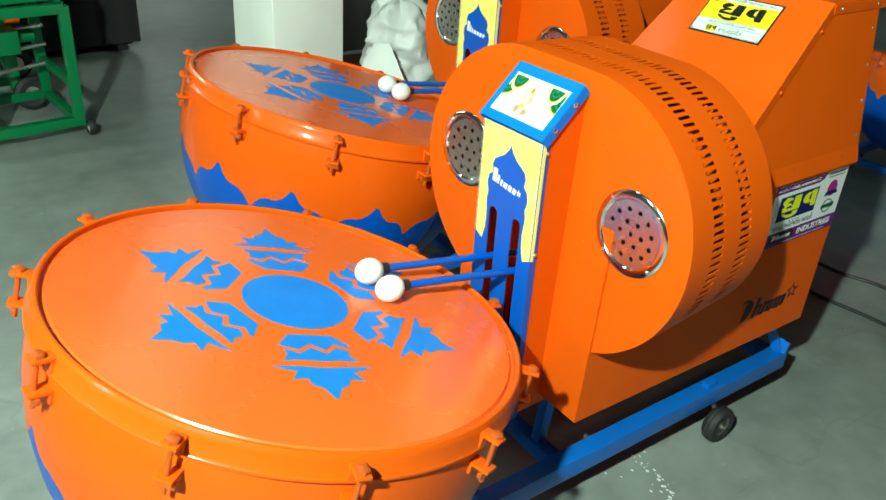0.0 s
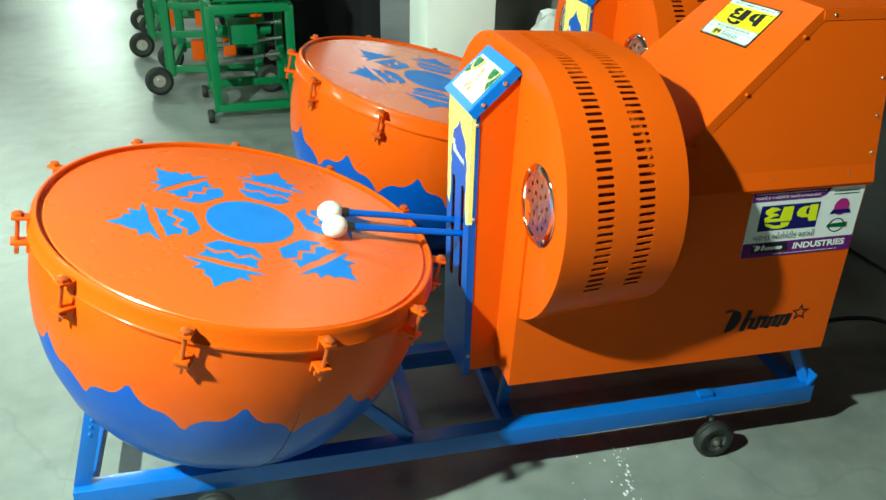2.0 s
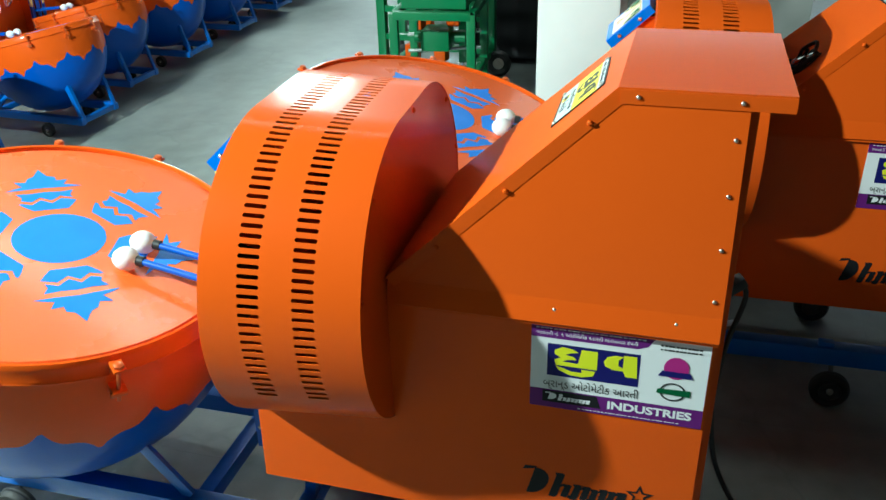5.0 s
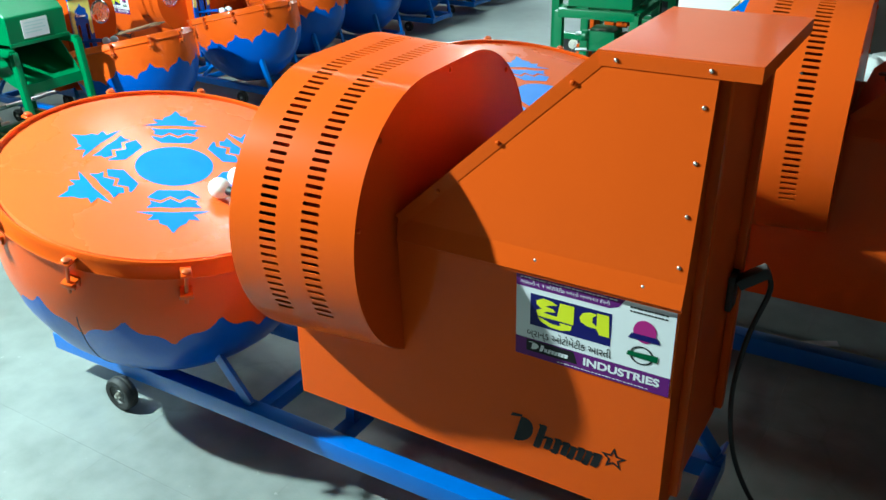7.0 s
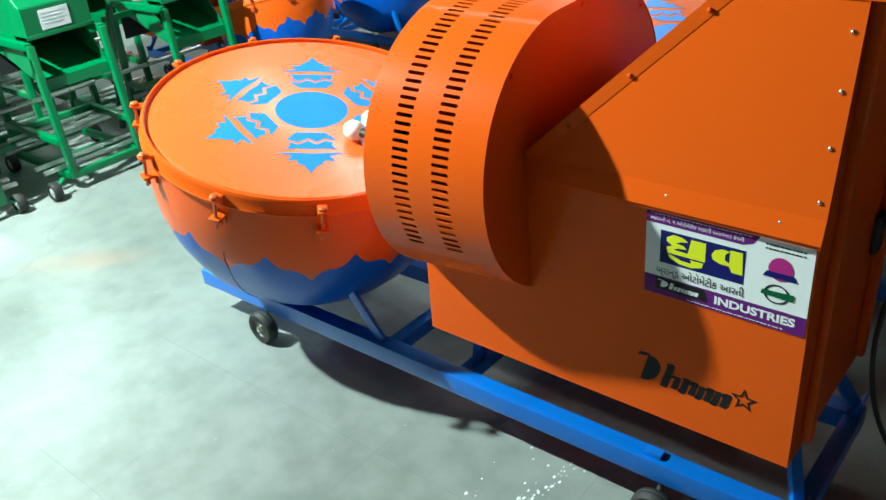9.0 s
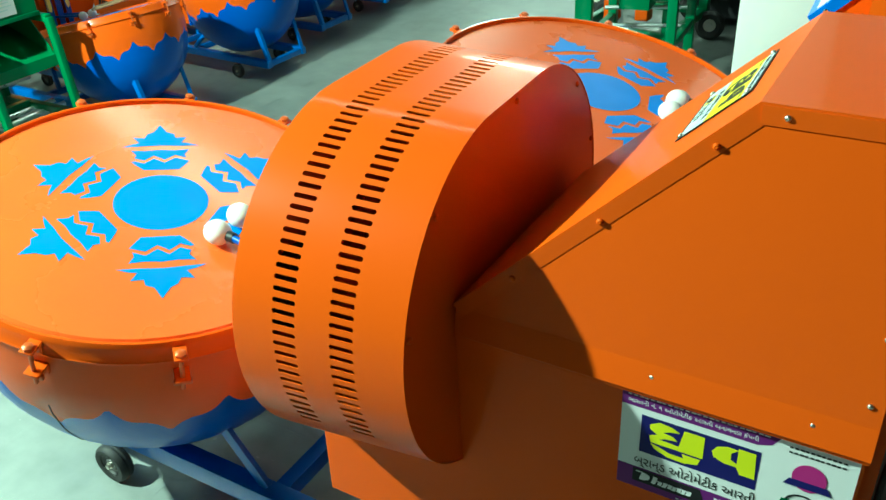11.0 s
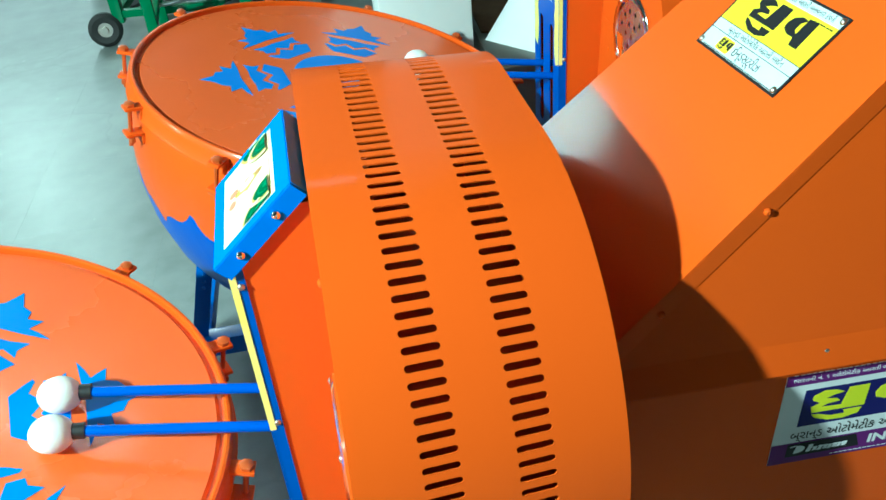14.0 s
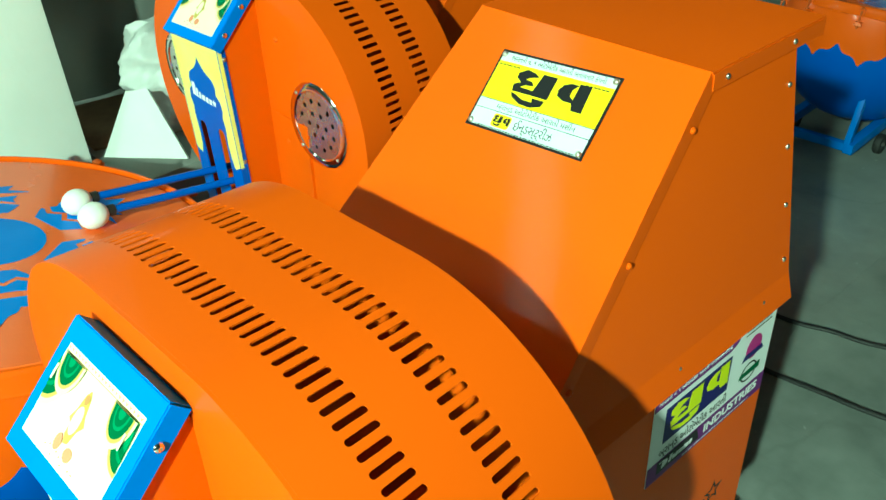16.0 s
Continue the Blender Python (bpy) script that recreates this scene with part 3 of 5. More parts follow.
            pieces.append(part("bolt_head", bm, ORANGE_BOLT, first))
            bm = bmesh.new()
            beam(bm, (0.442, -0.016, -0.0735), (0.442, 0.016, -0.0735), 0.008, 0.011, 0.002)
            pieces.append(part("wing_nut", bm, ORANGE_BOLT, first))
        else:
            clamp = again(first, m_k, top)
            for piece in pieces:
                again(piece, Matrix(), clamp)
    # housing
    bm = bmesh.new()
    taper(bm, [(front_u(0.316), 0.316), (0.828, 0.316), (0.828, 0.790), (front_u(0.790), 0.790)], box_half)
    part("housing", bm, ORANGE, top, smooth=0.3)
    bm = bmesh.new()
    taper(bm, [(0.285, 0.786), (0.829, 0.786), (0.829, 1.160), (0.645, 1.160), (0.285, 0.818)], hood_half)
    hood = part("hood", bm, ORANGE, top, smooth=0.3)
    # folded sheets of the hood
    a0, a1 = Vector((0.285, 0, 0.825)), Vector((0.647, 0, 1.163))
    slope = (a1 - a0).normalized()
    normal = Vector((-slope.z, 0, slope.x))
    for side in (-1, 1):
        bm = bmesh.new()
        taper(bm, [(0.286, 0.776), (0.832, 0.776), (0.832, 1.146), (0.640, 1.146), (0.286, 0.812)], lambda z: hood_half(z) + 0.003, side)
        part("hood_side", bm, ORANGE, hood, smooth=0.3)
    bm = bmesh.new()
    sheet = []
    for p, lift in ((a0, 0.0005), (a1, 0.0005), (a1, 0.0035), (a0, 0.0035)):
        q = p + normal * lift
        sheet.append([bm.verts.new((q.x, s_ * (hood_half(p.z) + 0.006), q.z)) for s_ in (-1, 1)])
    for k in range(4):
        bm.faces.new((sheet[k][0], sheet[k][1], sheet[(k + 1) % 4][1], sheet[(k + 1) % 4][0]))
    for s_ in (0, 1):
        bm.faces.new([c[s_] for c in sheet])
    part("hood_slope", bm, ORANGE, hood, smooth=0.3)
    for side in (-1, 1):
        bm = bmesh.new()
        flap = []
        for p, drop in ((a0, 0.0), (a1, 0.0), (a1, 0.021), (a0, 0.021)):
            q = p - normal * drop
            flap.append([bm.verts.new((q.x, side * (hood_half(p.z) + w), q.z + 0.002)) for w in (0.0035, 0.006)])
        for k in range(4):
            bm.faces.new((flap[k][0], flap[k][1], flap[(k + 1) % 4][1], flap[(k + 1) % 4][0]))
        for s_ in (0, 1):
            bm.faces.new([c[s_] for c in flap])
        part("slope_flange", bm, ORANGE, hood, smooth=0.3)
    for side in (-1, 1):
        bm = bmesh.new()
        lip = []
        for z, out in ((0.824, 0.0032), (0.784, 0.0085), (0.782, 0.0065), (0.784, 0.0032)):
            lip.append([bm.verts.new((u, side * (hood_half(z) + out), z)) for u in (0.30, 0.832)])
        for k in range(4):
            bm.faces.new((lip[k][0], lip[k][1], lip[(k + 1) % 4][1], lip[(k + 1) % 4][0]))
        for c in (0, 1):
            bm.faces.new([row[c] for row in lip])
        part("hood_lip", bm, ORANGE, hood, smooth=0.3)
    wide = hood_half(1.163) + 0.007
    bm = bmesh.new()
    box(bm, 0.645, 0.892, -wide, wide, 1.1635, 1.1665)
    part("roof", bm, ORANGE, hood, smooth=0.3)
    for side in (-1, 1):
        bm = bmesh.new()
        box(bm, 0.648, 0.892, side * wide - 0.0013, side * wide + 0.0013, 1.142, 1.1635)
        part("roof_flange", bm, ORANGE, hood, smooth=0.3)
    bm = bmesh.new()
    box(bm, 0.8895, 0.892, -wide + 0.002, wide - 0.002, 1.142, 1.1633)
    part("roof_flange", bm, ORANGE, hood, smooth=0.3)
    bm = bmesh.new()
    for v in (-0.155, 0.155):
        box(bm, 0.829, 0.846, v - 0.012, v + 0.012, 0.34, 1.14, 0.002)
    part("back_flange", bm, ORANGE, top, smooth=0.3)
    bm = bmesh.new()
    box(bm, 0.829, 0.842, 0.105, 0.150, 0.60, 0.68, 0.003)
    socket = part("power_socket", bm, BLACK, top, "black plastic power inlet")
    bm = bmesh.new()
    beam(bm, (0.842, 0.130, 0.655), (0.895, 0.150, 0.690), 0.030, 0.024, 0.005)
    part("plug", bm, BLACK, socket, "black angled plug")
    bm = bmesh.new()
    tube(bm, spline([(0.890, 0.148, 0.688), (0.902, 0.148, 0.645), (0.878, 0.130, 0.54), (0.868, 0.118, 0.40), (0.888, 0.118, 0.26), (0.935, 0.135, 0.14), (0.985, 0.185, 0.045), (1.005, 0.230, 0.010), (1.015, 0.248, 0.0062)]), 0.0055)
    part("power_cable", bm, BLACK, top, "black power cable")
    for side in (-1, 1):
        n_side = (0, side, 0)
        for u, z in ((0.573, 0.805), (0.765, 0.805)):
            screw_mesh(top, (u, side * (hood_half(z) + 0.003), z + 0.001), n_side, 0.0038)
        for k in range(4):
            z = 0.85 + 0.083 * k
            screw_mesh(top, (0.817, side * (hood_half(z) + 0.003), z), n_side, 0.0038)
        for f in (0.22, 0.53, 0.87):
            p = a0.lerp(a1, f) - normal * 0.011
            screw_mesh(top, (p.x, side * (hood_half(p.z) + 0.0062), p.z), n_side, 0.0044, ORANGE)
        for u in (0.675, 0.82):
            screw_mesh(top, (u, side * (wide + 0.0014), 1.153), n_side, 0.0038)
    # rounded cover with two rows of slots
    bm = bmesh.new()
    arc = radians(121)
    half = CYL_FLAT + CYL_R * arc
    pitch = 0.0166
    count = round(2 * half / pitch)
    u0, u1 = CYL_U0, CYL_U1
    rows = ((0.070, 0.107), (0.161, 0.198))
    def wrap(x, y, z):
        v, h = cyl_point(y, cyl_r(x) - 0.0018 + z)
        return (front_u(h) if x < u0 + 0.001 else x, v, h)

    for k in range(count):
        s0, s1 = -half + 2 * half * k / count, -half + 2 * half * (k + 1) / count
        mid = (s0 + s1) / 2
        holes = [rounded(a, b, mid - 0.0037, mid + 0.0037, 0.0035, 3) for a, b in rows]
        if k < 1 or k > count - 2:
            holes = []
        low = plate(bm, [(u0, s0), (u1, s0), (u1, s1), (u0, s1)], holes, 0.0018, None, wrap)
    for side in (-1, 1):
        v, z = cyl_point(side * half, CYL_R)
        extra = 14
        prev = None
        for j in range(extra + 1):
            a = arc + (radians(160) - arc) * j / extra
            p = [bm.verts.new((front_u(CYL_Z + r * math.cos(a)) if u == u0 else u, CYL_V + side * (CYL_FLAT + r * math.sin(a)), CYL_Z + r * math.cos(a))) for u, r in ((u0, cyl_r(u0)), (u1, cyl_r(u1)), (u1, cyl_r(u1) - 0.0018), (u0, cyl_r(u0) - 0.0018))]
            if prev:
                for q in range(4):
                    bm.faces.new((prev[q], prev[(q + 1) % 4], p[(q + 1) % 4], p[q]))
            prev = p
    bmesh.ops.remove_doubles(bm, verts=bm.verts, dist=0.0002)
    cover = part("slotted_cover", bm, ORANGE, top, "orange rounded sheet-metal cover with two rows of slots", smooth=0.5)
    round_normals(cover)
    inner = cyl_r(CYL_U1) - 0.002
    ring_in = [(CYL_FLAT + inner * math.sin(radians(a)), CYL_Z + inner * math.cos(radians(a))) for a in range(0, 181, 5)]
    bm = bmesh.new()
    plate(bm, ring_in + [(-v, z) for v, z in ring_in[::-1]], (), 0.003, facing((CYL_U1 - 0.0045, CYL_V, 0), (0, 1, 0), (0, 0, 1)))
    back = part("back_plate", bm, ORANGE, top, smooth=0.3)
    for a in (-75, -40, 0, 40, 75):
        v, z = CYL_V + CYL_FLAT * (a > 0) - CYL_FLAT * (a < 0) + 0.27 * math.sin(radians(a)), CYL_Z + 0.27 * math.cos(radians(a))
        screw_mesh(back, (CYL_U1 - 0.0012, v, z), (1, 0, 0), 0.0055, ORANGE)
    # front plate
    right = [(CYL_FLAT + (CYL_R - 0.0003) * math.sin(radians(a)), CYL_Z + (CYL_R - 0.0003) * math.cos(radians(a))) for a in range(0, 161, 2)]
    right = [p for p in right if not (p[1] < 0.60 and p[0] < 0.195)] + [(0.194, CYL_Z - math.sqrt(CYL_R ** 2 - 0.116 ** 2)), (0.188, 0.318)]
    outline = right + [(-v, z) for v, z in right[::-1]]
    holes = [circle(s * 0.247, 0.802, 0.070, 28) for s in (-1, 1)]
    bm = bmesh.new()
    plate(bm, [(-v, z) for v, z in outline], [[(-v, z) for v, z in h] for h in holes], 0.004, None, lambda x, y, z: (front_u(y) - z, CYL_V * min(1, max(0, (y - 0.4) / 0.15)) - x, y))
    front = part("front_plate", bm, ORANGE, top, smooth=0.3)
    for v, z in ((-0.135, 0.95), (-0.135, 0.735), (-0.150, 0.56), (-0.165, 0.40), (0.135, 0.95), (0.135, 0.735), (0.150, 0.56)):
        screw_mesh(front, (front_u(z) - 0.0042, v, z), (-1, 0, 0), 0.0055, ORANGE)
    # loudspeaker grilles
    for s in (-1, 1):
        at = facing((front_u(0.802) - 0.0045, CYL_V + s * 0.247, 0.802), (0, -1, 0), (LEAN, 0, 1))
        bm = bmesh.new()
        lathe(bm, [(0.068, 0.0), (0.086, 0.0), (0.0875, 0.003), (0.084, 0.006), (0.072, 0.0065), (0.068, 0.003)], 40, at, close=True)
        ring = part("speaker_ring", bm, CHROME, top, "polished steel speaker ring")
        bm = bmesh.new()
        dots = [(0, 0)] + [(0.026 * math.cos(radians(a)), 0.026 * math.sin(radians(a))) for a in range(0, 360, 60)] + [(0.050 * math.cos(radians(a)), 0.050 * math.sin(radians(a))) for a in range(15, 375, 30)]
        plate(bm, circle(0, 0, 0.0705, 40), [circle(x, y, 0.0052, 8) for x, y in dots], 0.0015, at @ Matrix.Translation((0, 0, 0.002)))
        part("speaker_grille", bm, GRILLE, ring, "perforated polished steel grille", smooth=0)
        bm = bmesh.new()
        lathe(bm, [(0.069, -0.002), (0.064, -0.025), (0.03, -0.045), (0, -0.048)], 24, at)
        part("speaker_cone", bm, BLACK, ring)
        for a in (45, 135, 225, 315):
            p = at @ Vector((0.079 * math.cos(radians(a)), 0.079 * math.sin(radians(a)), 0.005))
            screw_mesh(ring, p, (-1, 0, 0), 0.004)
    # mallet column
    bm = bmesh.new()
    box(bm, -0.092, 0.030, 0.0875, 0.0905, 0.285, 1.02, 0)
    box(bm, -0.092, 0.030, -0.0905, -0.0875, 0.285, 1.02, 0)
    box(bm, -0.092, -0.0145, -0.0875, 0.0875, 0.285, 0.288, 0)
    bmesh.ops.bisect_plane(bm, geom=list(bm.verts) + list(bm.edges) + list(bm.faces), plane_co=(-0.094, 0, 0.940), plane_no=(-0.69, 0, 0.73), clear_outer=True)
    part("mallet_column", bm, ORANGE, top, smooth=0.3)
    slots = [rounded(v - 0.0135, v + 0.0135, 0.50, 0.765, 0.0130, 5) for v in (-0.038, 0.038)]
    face = facing((-0.0935, 0, 0), (0, -1, 0), (0, 0, 1))
    bm = bmesh.new()
    plate(bm, [(-0.094, 0.275), (0.094, 0.275), (0.094, 0.948), (-0.094, 0.948)], slots, 0.002, face)
    for side in (-1, 1):
        box(bm, -0.0935, -0.078, side * 0.0925 - 0.001, side * 0.0925 + 0.001, 0.275, 0.948)
    panel = part("front_panel", bm, BLUE, top, "blue panel with yellow arch sticker and two slots", smooth=0.3)
    arch = []
    for x, y in ((0.070, 0.680), (0.062, 0.706), (0.060, 0.74), (0.064, 0.775), (0.060, 0.795), (0.066, 0.812), (0.062, 0.832), (0.050, 0.842), (0.054, 0.858), (0.048, 0.872), (0.034, 0.880), (0.020, 0.888), (0.008, 0.900), (0.002, 0.914)):
        arch.append((x, y))
    for side in (-1, 1):
        half_sheet = [(0.091, 0.690), (0.091, 0.945), (0.0, 0.945), (0.0, 0.914)] + arch[::-1][1:]
        poly = [(side * x, y) for x, y in half_sheet]
        if side < 0:
            poly = poly[::-1]
        print_shape("arch_sticker", poly, PALE_YELLOW, panel, face @ Matrix.Translation((0, 0, 0.0021)))
    for side in (-1, 1):
        bm = bmesh.new()
        y = side * 0.0942
        box(bm, -0.0955, -0.0875, y - 0.0006, y + 0.0006, 0.690, 0.945)
        part("sticker_edge", bm, PALE_YELLOW, panel, smooth=0)
    # script-like white mark without letters
    for k, (x, w, h) in enumerate(((-0.050, 0.012, 0.030), (-0.036, 0.007, 0.020), (-0.025, 0.006, 0.014), (-0.015, 0.012, 0.012), (0.001, 0.010, 0.012), (0.015, 0.010, 0.012))):
        y = 0.818 - 0.10 * x
        print_shape("white_mark", [(x, y), (x + w, y - 0.002), (x + w + 0.003, y + h - 0.002), (x + 0.003, y + h)], WHITE_PRINT, panel, face @ Matrix.Translation((0, 0, 0.0021)))
    star = [(0.036 + (0.009 if i % 2 == 0 else 0.004) * math.sin(radians(36 * i)), 0.822 + (0.009 if i % 2 == 0 else 0.004) * math.cos(radians(36 * i))) for i in range(10)]
    print_shape("white_star", star[::-1], WHITE_PRINT, panel, face @ Matrix.Translation((0, 0, 0.0021)))
    for side in (-1, 1):
        for z in (0.925, 0.702, 0.33):
            screw_mesh(panel, (-0.084, side * 0.0942, z), (0, side, 0), 0.0045)
    # sloping picture panel
    lean = facing((-0.1060, 0, 0.9550), (0, -1, 0), Vector((0.100, 0, 0.093)))
    size = 0.137
    bm = bmesh.new()
    plate(bm, [(-0.097, 0.0), (0.097, 0.0), (0.097, size), (-0.097, size)], (), 0.0025, lean)
    sloped = part("picture_panel", bm, BLUE_PANEL, top, "blue sloping panel with a white picture sticker", smooth=0.3)
    for side in (-1, 1):
        bm = bmesh.new()
        plate(bm, [(side * 0.0982 - 0.001, 0.0), (side * 0.0982 + 0.001, 0.0), (side * 0.0982 + 0.001, size), (side * 0.0982 - 0.001, size)], (), 0.0225, lean @ Matrix.Translation((0, 0, -0.021)))
        part("panel_flange", bm, BLUE_PANEL, sloped, smooth=0.3)
    bm = bmesh.new()
    plate(bm, [(-0.096, size - 0.0005), (0.096, size - 0.0005), (0.096, size + 0.0015), (-0.096, size + 0.0015)], (), 0.0275, lean @ Matrix.Translation((0, 0, -0.026)))
    part("panel_flange", bm, BLUE_PANEL, sloped, smooth=0.3)
    pic = lean @ Matrix.Translation((0, 0, 0.0026))
    low, high, wide_ = 0.020, 0.114, 0.081
    print_shape("picture_sticker", [(-wide_, low), (wide_, low), (wide_, high), (-wide_, high)], PAPER_PRINT, sloped, pic)
    def layer(k):
        return pic @ Matrix.Translation((0, 0, 0.0004 * k))
    print_shape("picture_band", [(-wide_, high - 0.0072), (wide_, high - 0.0072), (wide_, high - 0.0066), (-wide_, high - 0.0066)], GOLD_PRINT, sloped, layer(1))
    for k in range(22):
        x = -wide_ + 0.0036 + k * 0.00732
        print_shape("band_print", [(x - 0.0022, high - 0.0018), (x, high - 0.0052), (x + 0.0022, high - 0.0018), (x, high - 0.0030)], ROSE_PRINT, sloped, layer(1))
    # two green swags in each upper corner, each with a gilt hem and paler inner bows
    for side in (-1, 1):
        for cx, cy, rx, ry, first in ((wide_, 0.090, 0.030, 0.034, 1), (0.054, high - 0.0072, 0.0195, 0.030, 7)):
            for k, (f, mat) in enumerate(((1.18, PALE_PRINT), (1.0, GOLD_PRINT), (0.88, GREEN_PRINT), (0.62, TEAL_PRINT), (0.50, GREEN_PRINT), (0.28, TEAL_PRINT))):
                a0_, a1_ = (180, 360) if first > 1 else (100, 270)
                pts = circle(cx, cy, 1.0, 16, 1.0, a0_, a1_)
                poly = [(side * min(wide_, cx + (x - cx) * rx * f), min(high - 0.0074, cy + (y - cy) * ry * f)) for x, y in pts]
                print_shape("swag_print", poly if side > 0 else poly[::-1], mat, sloped, layer(first + k))
        print_shape("tassel_print", [(side * 0.071, 0.094), (side * 0.074, 0.094), (side * 0.0745, 0.078), (side * 0.0715, 0.078)][::side], PAPER_PRINT, sloped, layer(14))
    # a small plain emblem: gilt arch, pale oval and two rose ovals at its foot
    print_shape("emblem_print", [(-0.021, 0.064), (-0.016, 0.074), (-0.013, 0.090), (-0.008, 0.096), (-0.003, 0.090), (0.002, 0.074), (0.008, 0.066), (0.001, 0.058), (-0.003, 0.044), (-0.010, 0.042), (-0.015, 0.050), (-0.015, 0.060)][::-1], GOLD_PRINT, sloped, layer(1))
    print_shape("emblem_print", circle(-0.0075, 0.066, 0.0075, 18, 1.9), PAPER_PRINT, sloped, layer(2))
    print_shape("emblem_print", circle(-0.0078, 0.087, 0.0040, 14, 1.3), OCHRE_PRINT, sloped, layer(2))
    for x, y, r, q in ((-0.0175, 0.040, 0.0062, 1.35), (0.0065, 0.0375, 0.0078, 0.85)):
        print_shape("emblem_print", circle(x, y, r, 16, q), ROSE_PRINT, sloped, layer(2))
    for k in range(9):
        x, y = -0.036 + 0.0075 * k, 0.0285 + 0.004 * math.sin(k * 2.3)
        print_shape("emblem_print", [(x, y), (x + 0.003, y + 0.0006), (x + 0.0022, y + 0.0022)], OCHRE_PRINT, sloped, layer(1))
    for side in (-1, 1):
        for y in (0.034, 0.098):
            p = lean @ Vector((side * 0.0994, y, -0.009))
            screw_mesh(sloped, p, (0, -side, 0), 0.0056, CHROME)
    # mallets
    for v, tip_v, tip_z in ((-0.038, 0.000, 0.681), (0.038, 0.072, 0.684)):
        bm = bmesh.new()
        tip = Vector((-0.386, tip_v, tip_z))
        rod(bm, (-0.020, v, 0.634), tip + Vector((0.025, 0, -0.002)), 0.0078, 12)
        mallet = part("mallet", bm, BLUE, top, "blue mallet stick")
        bm = bmesh.new()
        ball(bm, tip, 0.0275, 20, (1.10, 0.96, 0.96))
        part("mallet_ball", bm, WHITE_BALL, mallet, "white mallet ball")
        bm = bmesh.new()
        rod(bm, tip + Vector((0.024, 0, -0.002)), tip + Vector((0.042, 0, -0.005)), 0.0115, 12)
        part("ferrule", bm, BLACK, mallet, "black ferrule")
    # plate on the slope
    mid = a0.lerp(a1, 0.800)
    at = facing(mid + normal * 0.0042 + Vector((0, 0.005, 0)), (0, -1, 0), slope) @ pose(0, 0, 0, 0, 0, 3.4)
    yellow = print_shape("name_plate", [(-0.096, -0.056), (0.096, -0.056), (0.096, 0.056), (-0.096, 0.056)], BLACK_PRINT, top, at, t=0.0012, label="yellow and grey printed name plate")
    at = at @ Matrix.Translation((0, 0, 0.0013))
    for name, y0, y1, mat in (("grey_field", 0.040, 0.0525, GREY_PRINT), ("yellow_field", -0.014, 0.040, YELLOW), ("grey_field", -0.028, -0.0150, GREY_PRINT), ("grey_field", -0.0525, -0.0290, GREY_PRINT)):
        print_shape(name, [(-0.0925, y0), (0.0925, y0), (0.0925, y1), (-0.0925, y1)], mat, yellow, at)
    ink = at @ Matrix.Translation((0, 0, 0.0004))
    brand_shapes(yellow, ink @ Matrix.Translation((-0.052, -0.010, 0)), 0.112, 0.046, BLACK_PRINT)
    lettering("writing", "બ્રાન્ડ ઓટોમેટીક આરતી મશીન", 0.0105, BLACK_PRINT, yellow, ink @ Matrix.Translation((-0.060, -0.0250, 0)), 0.128)
    lettering("writing", "ઈન્ડસ્ટ્રીઝ", 0.0165, BLACK_PRINT, yellow, ink @ Matrix.Translation((-0.020, -0.0455, 0)), 0.062)
    print_shape("yellow_field", rounded(-0.056, -0.026, -0.049, -0.031, 0.004), YELLOW, yellow, ink)
    brand_shapes(yellow, ink @ Matrix.Translation((-0.054, -0.047, 0.0004)), 0.026, 0.014, BLACK_PRINT)
    lettering("writing", "ભારતની નં. ૧ ઓટોમેટીક આરતી બનાવનાર કંપની", 0.0100, BLACK_PRINT, yellow, ink @ Matrix.Translation((-0.076, 0.0432, 0)), 0.152)
    bars(yellow, ink, [(-0.080, -0.0522, 0.165, 0.0013)], BLACK_PRINT, 34)
    bars(yellow, ink, [(-0.090, 0.0345, 0.036, 0.0016), (0.052, 0.0345, 0.036, 0.0016)], BLACK_PRINT, 6)
    for x in (-0.089, 0.089):
        for y in (-0.049, 0.049):
            screw_mesh(yellow, ink @ Vector((x, y, 0)), normal, 0.0042)
    # side stickers and marks, both sides
    for side in (-1, 1):
        at = facing((0.680, side * (box_half(0.6875) + 0.0005), 0.6875), (-side, 0, 0), (0, side * 0.012, 1)) @ Matrix.Diagonal((1, 1.083, 1, 1))
        stick = print_shape("side_sticker", [(-0.144, -0.077), (0.144, -0.077), (0.144, 0.079), (-0.144, 0.079)], WHITE_PRINT, top, at, t=0.0010, label="white and purple printed sticker")
        at = at @ Matrix.Translation((0, 0, 0.0011))
        print_shape("purple_field", [(-0.144, -0.077), (0.144, -0.077), (0.144, -0.042), (-0.144, -0.042)], PURPLE_PRINT, stick, at)
        print_shape("purple_field", [(-0.144, 0.056), (0.030, 0.056), (0.046, 0.062), (0.058, 0.079), (-0.144, 0.079)], PURPLE_PRINT, stick, at)
        print_shape("navy_field", [(-0.116, -0.014), (0.036, -0.014), (0.036, 0.046), (-0.116, 0.046)], NAVY_PRINT, stick, at)
        print_shape("black_field", [(-0.122, -0.066), (-0.022, -0.066), (-0.030, -0.044), (-0.122, -0.044)], BLACK_PRINT, stick, at @ Matrix.Translation((0, 0, 0.0004)))
        ink = at @ Matrix.Translation((0, 0, 0.0004))
        brand_shapes(stick, ink @ Matrix.Translation((-0.104, -0.008, 0)), 0.132, 0.050, LIME_PRINT)
        lettering("writing", "બ્રાન્ડ ઓટોમેટીક આરતી", 0.019, BLACK_PRINT, stick, ink @ Matrix.Translation((-0.122, -0.036, 0)), 0.160)
        lettering("writing", "INDUSTRIES", 0.020, WHITE_PRINT, stick, ink @ Matrix.Translation((-0.012, -0.063, 0)), 0.138, 0.0007)
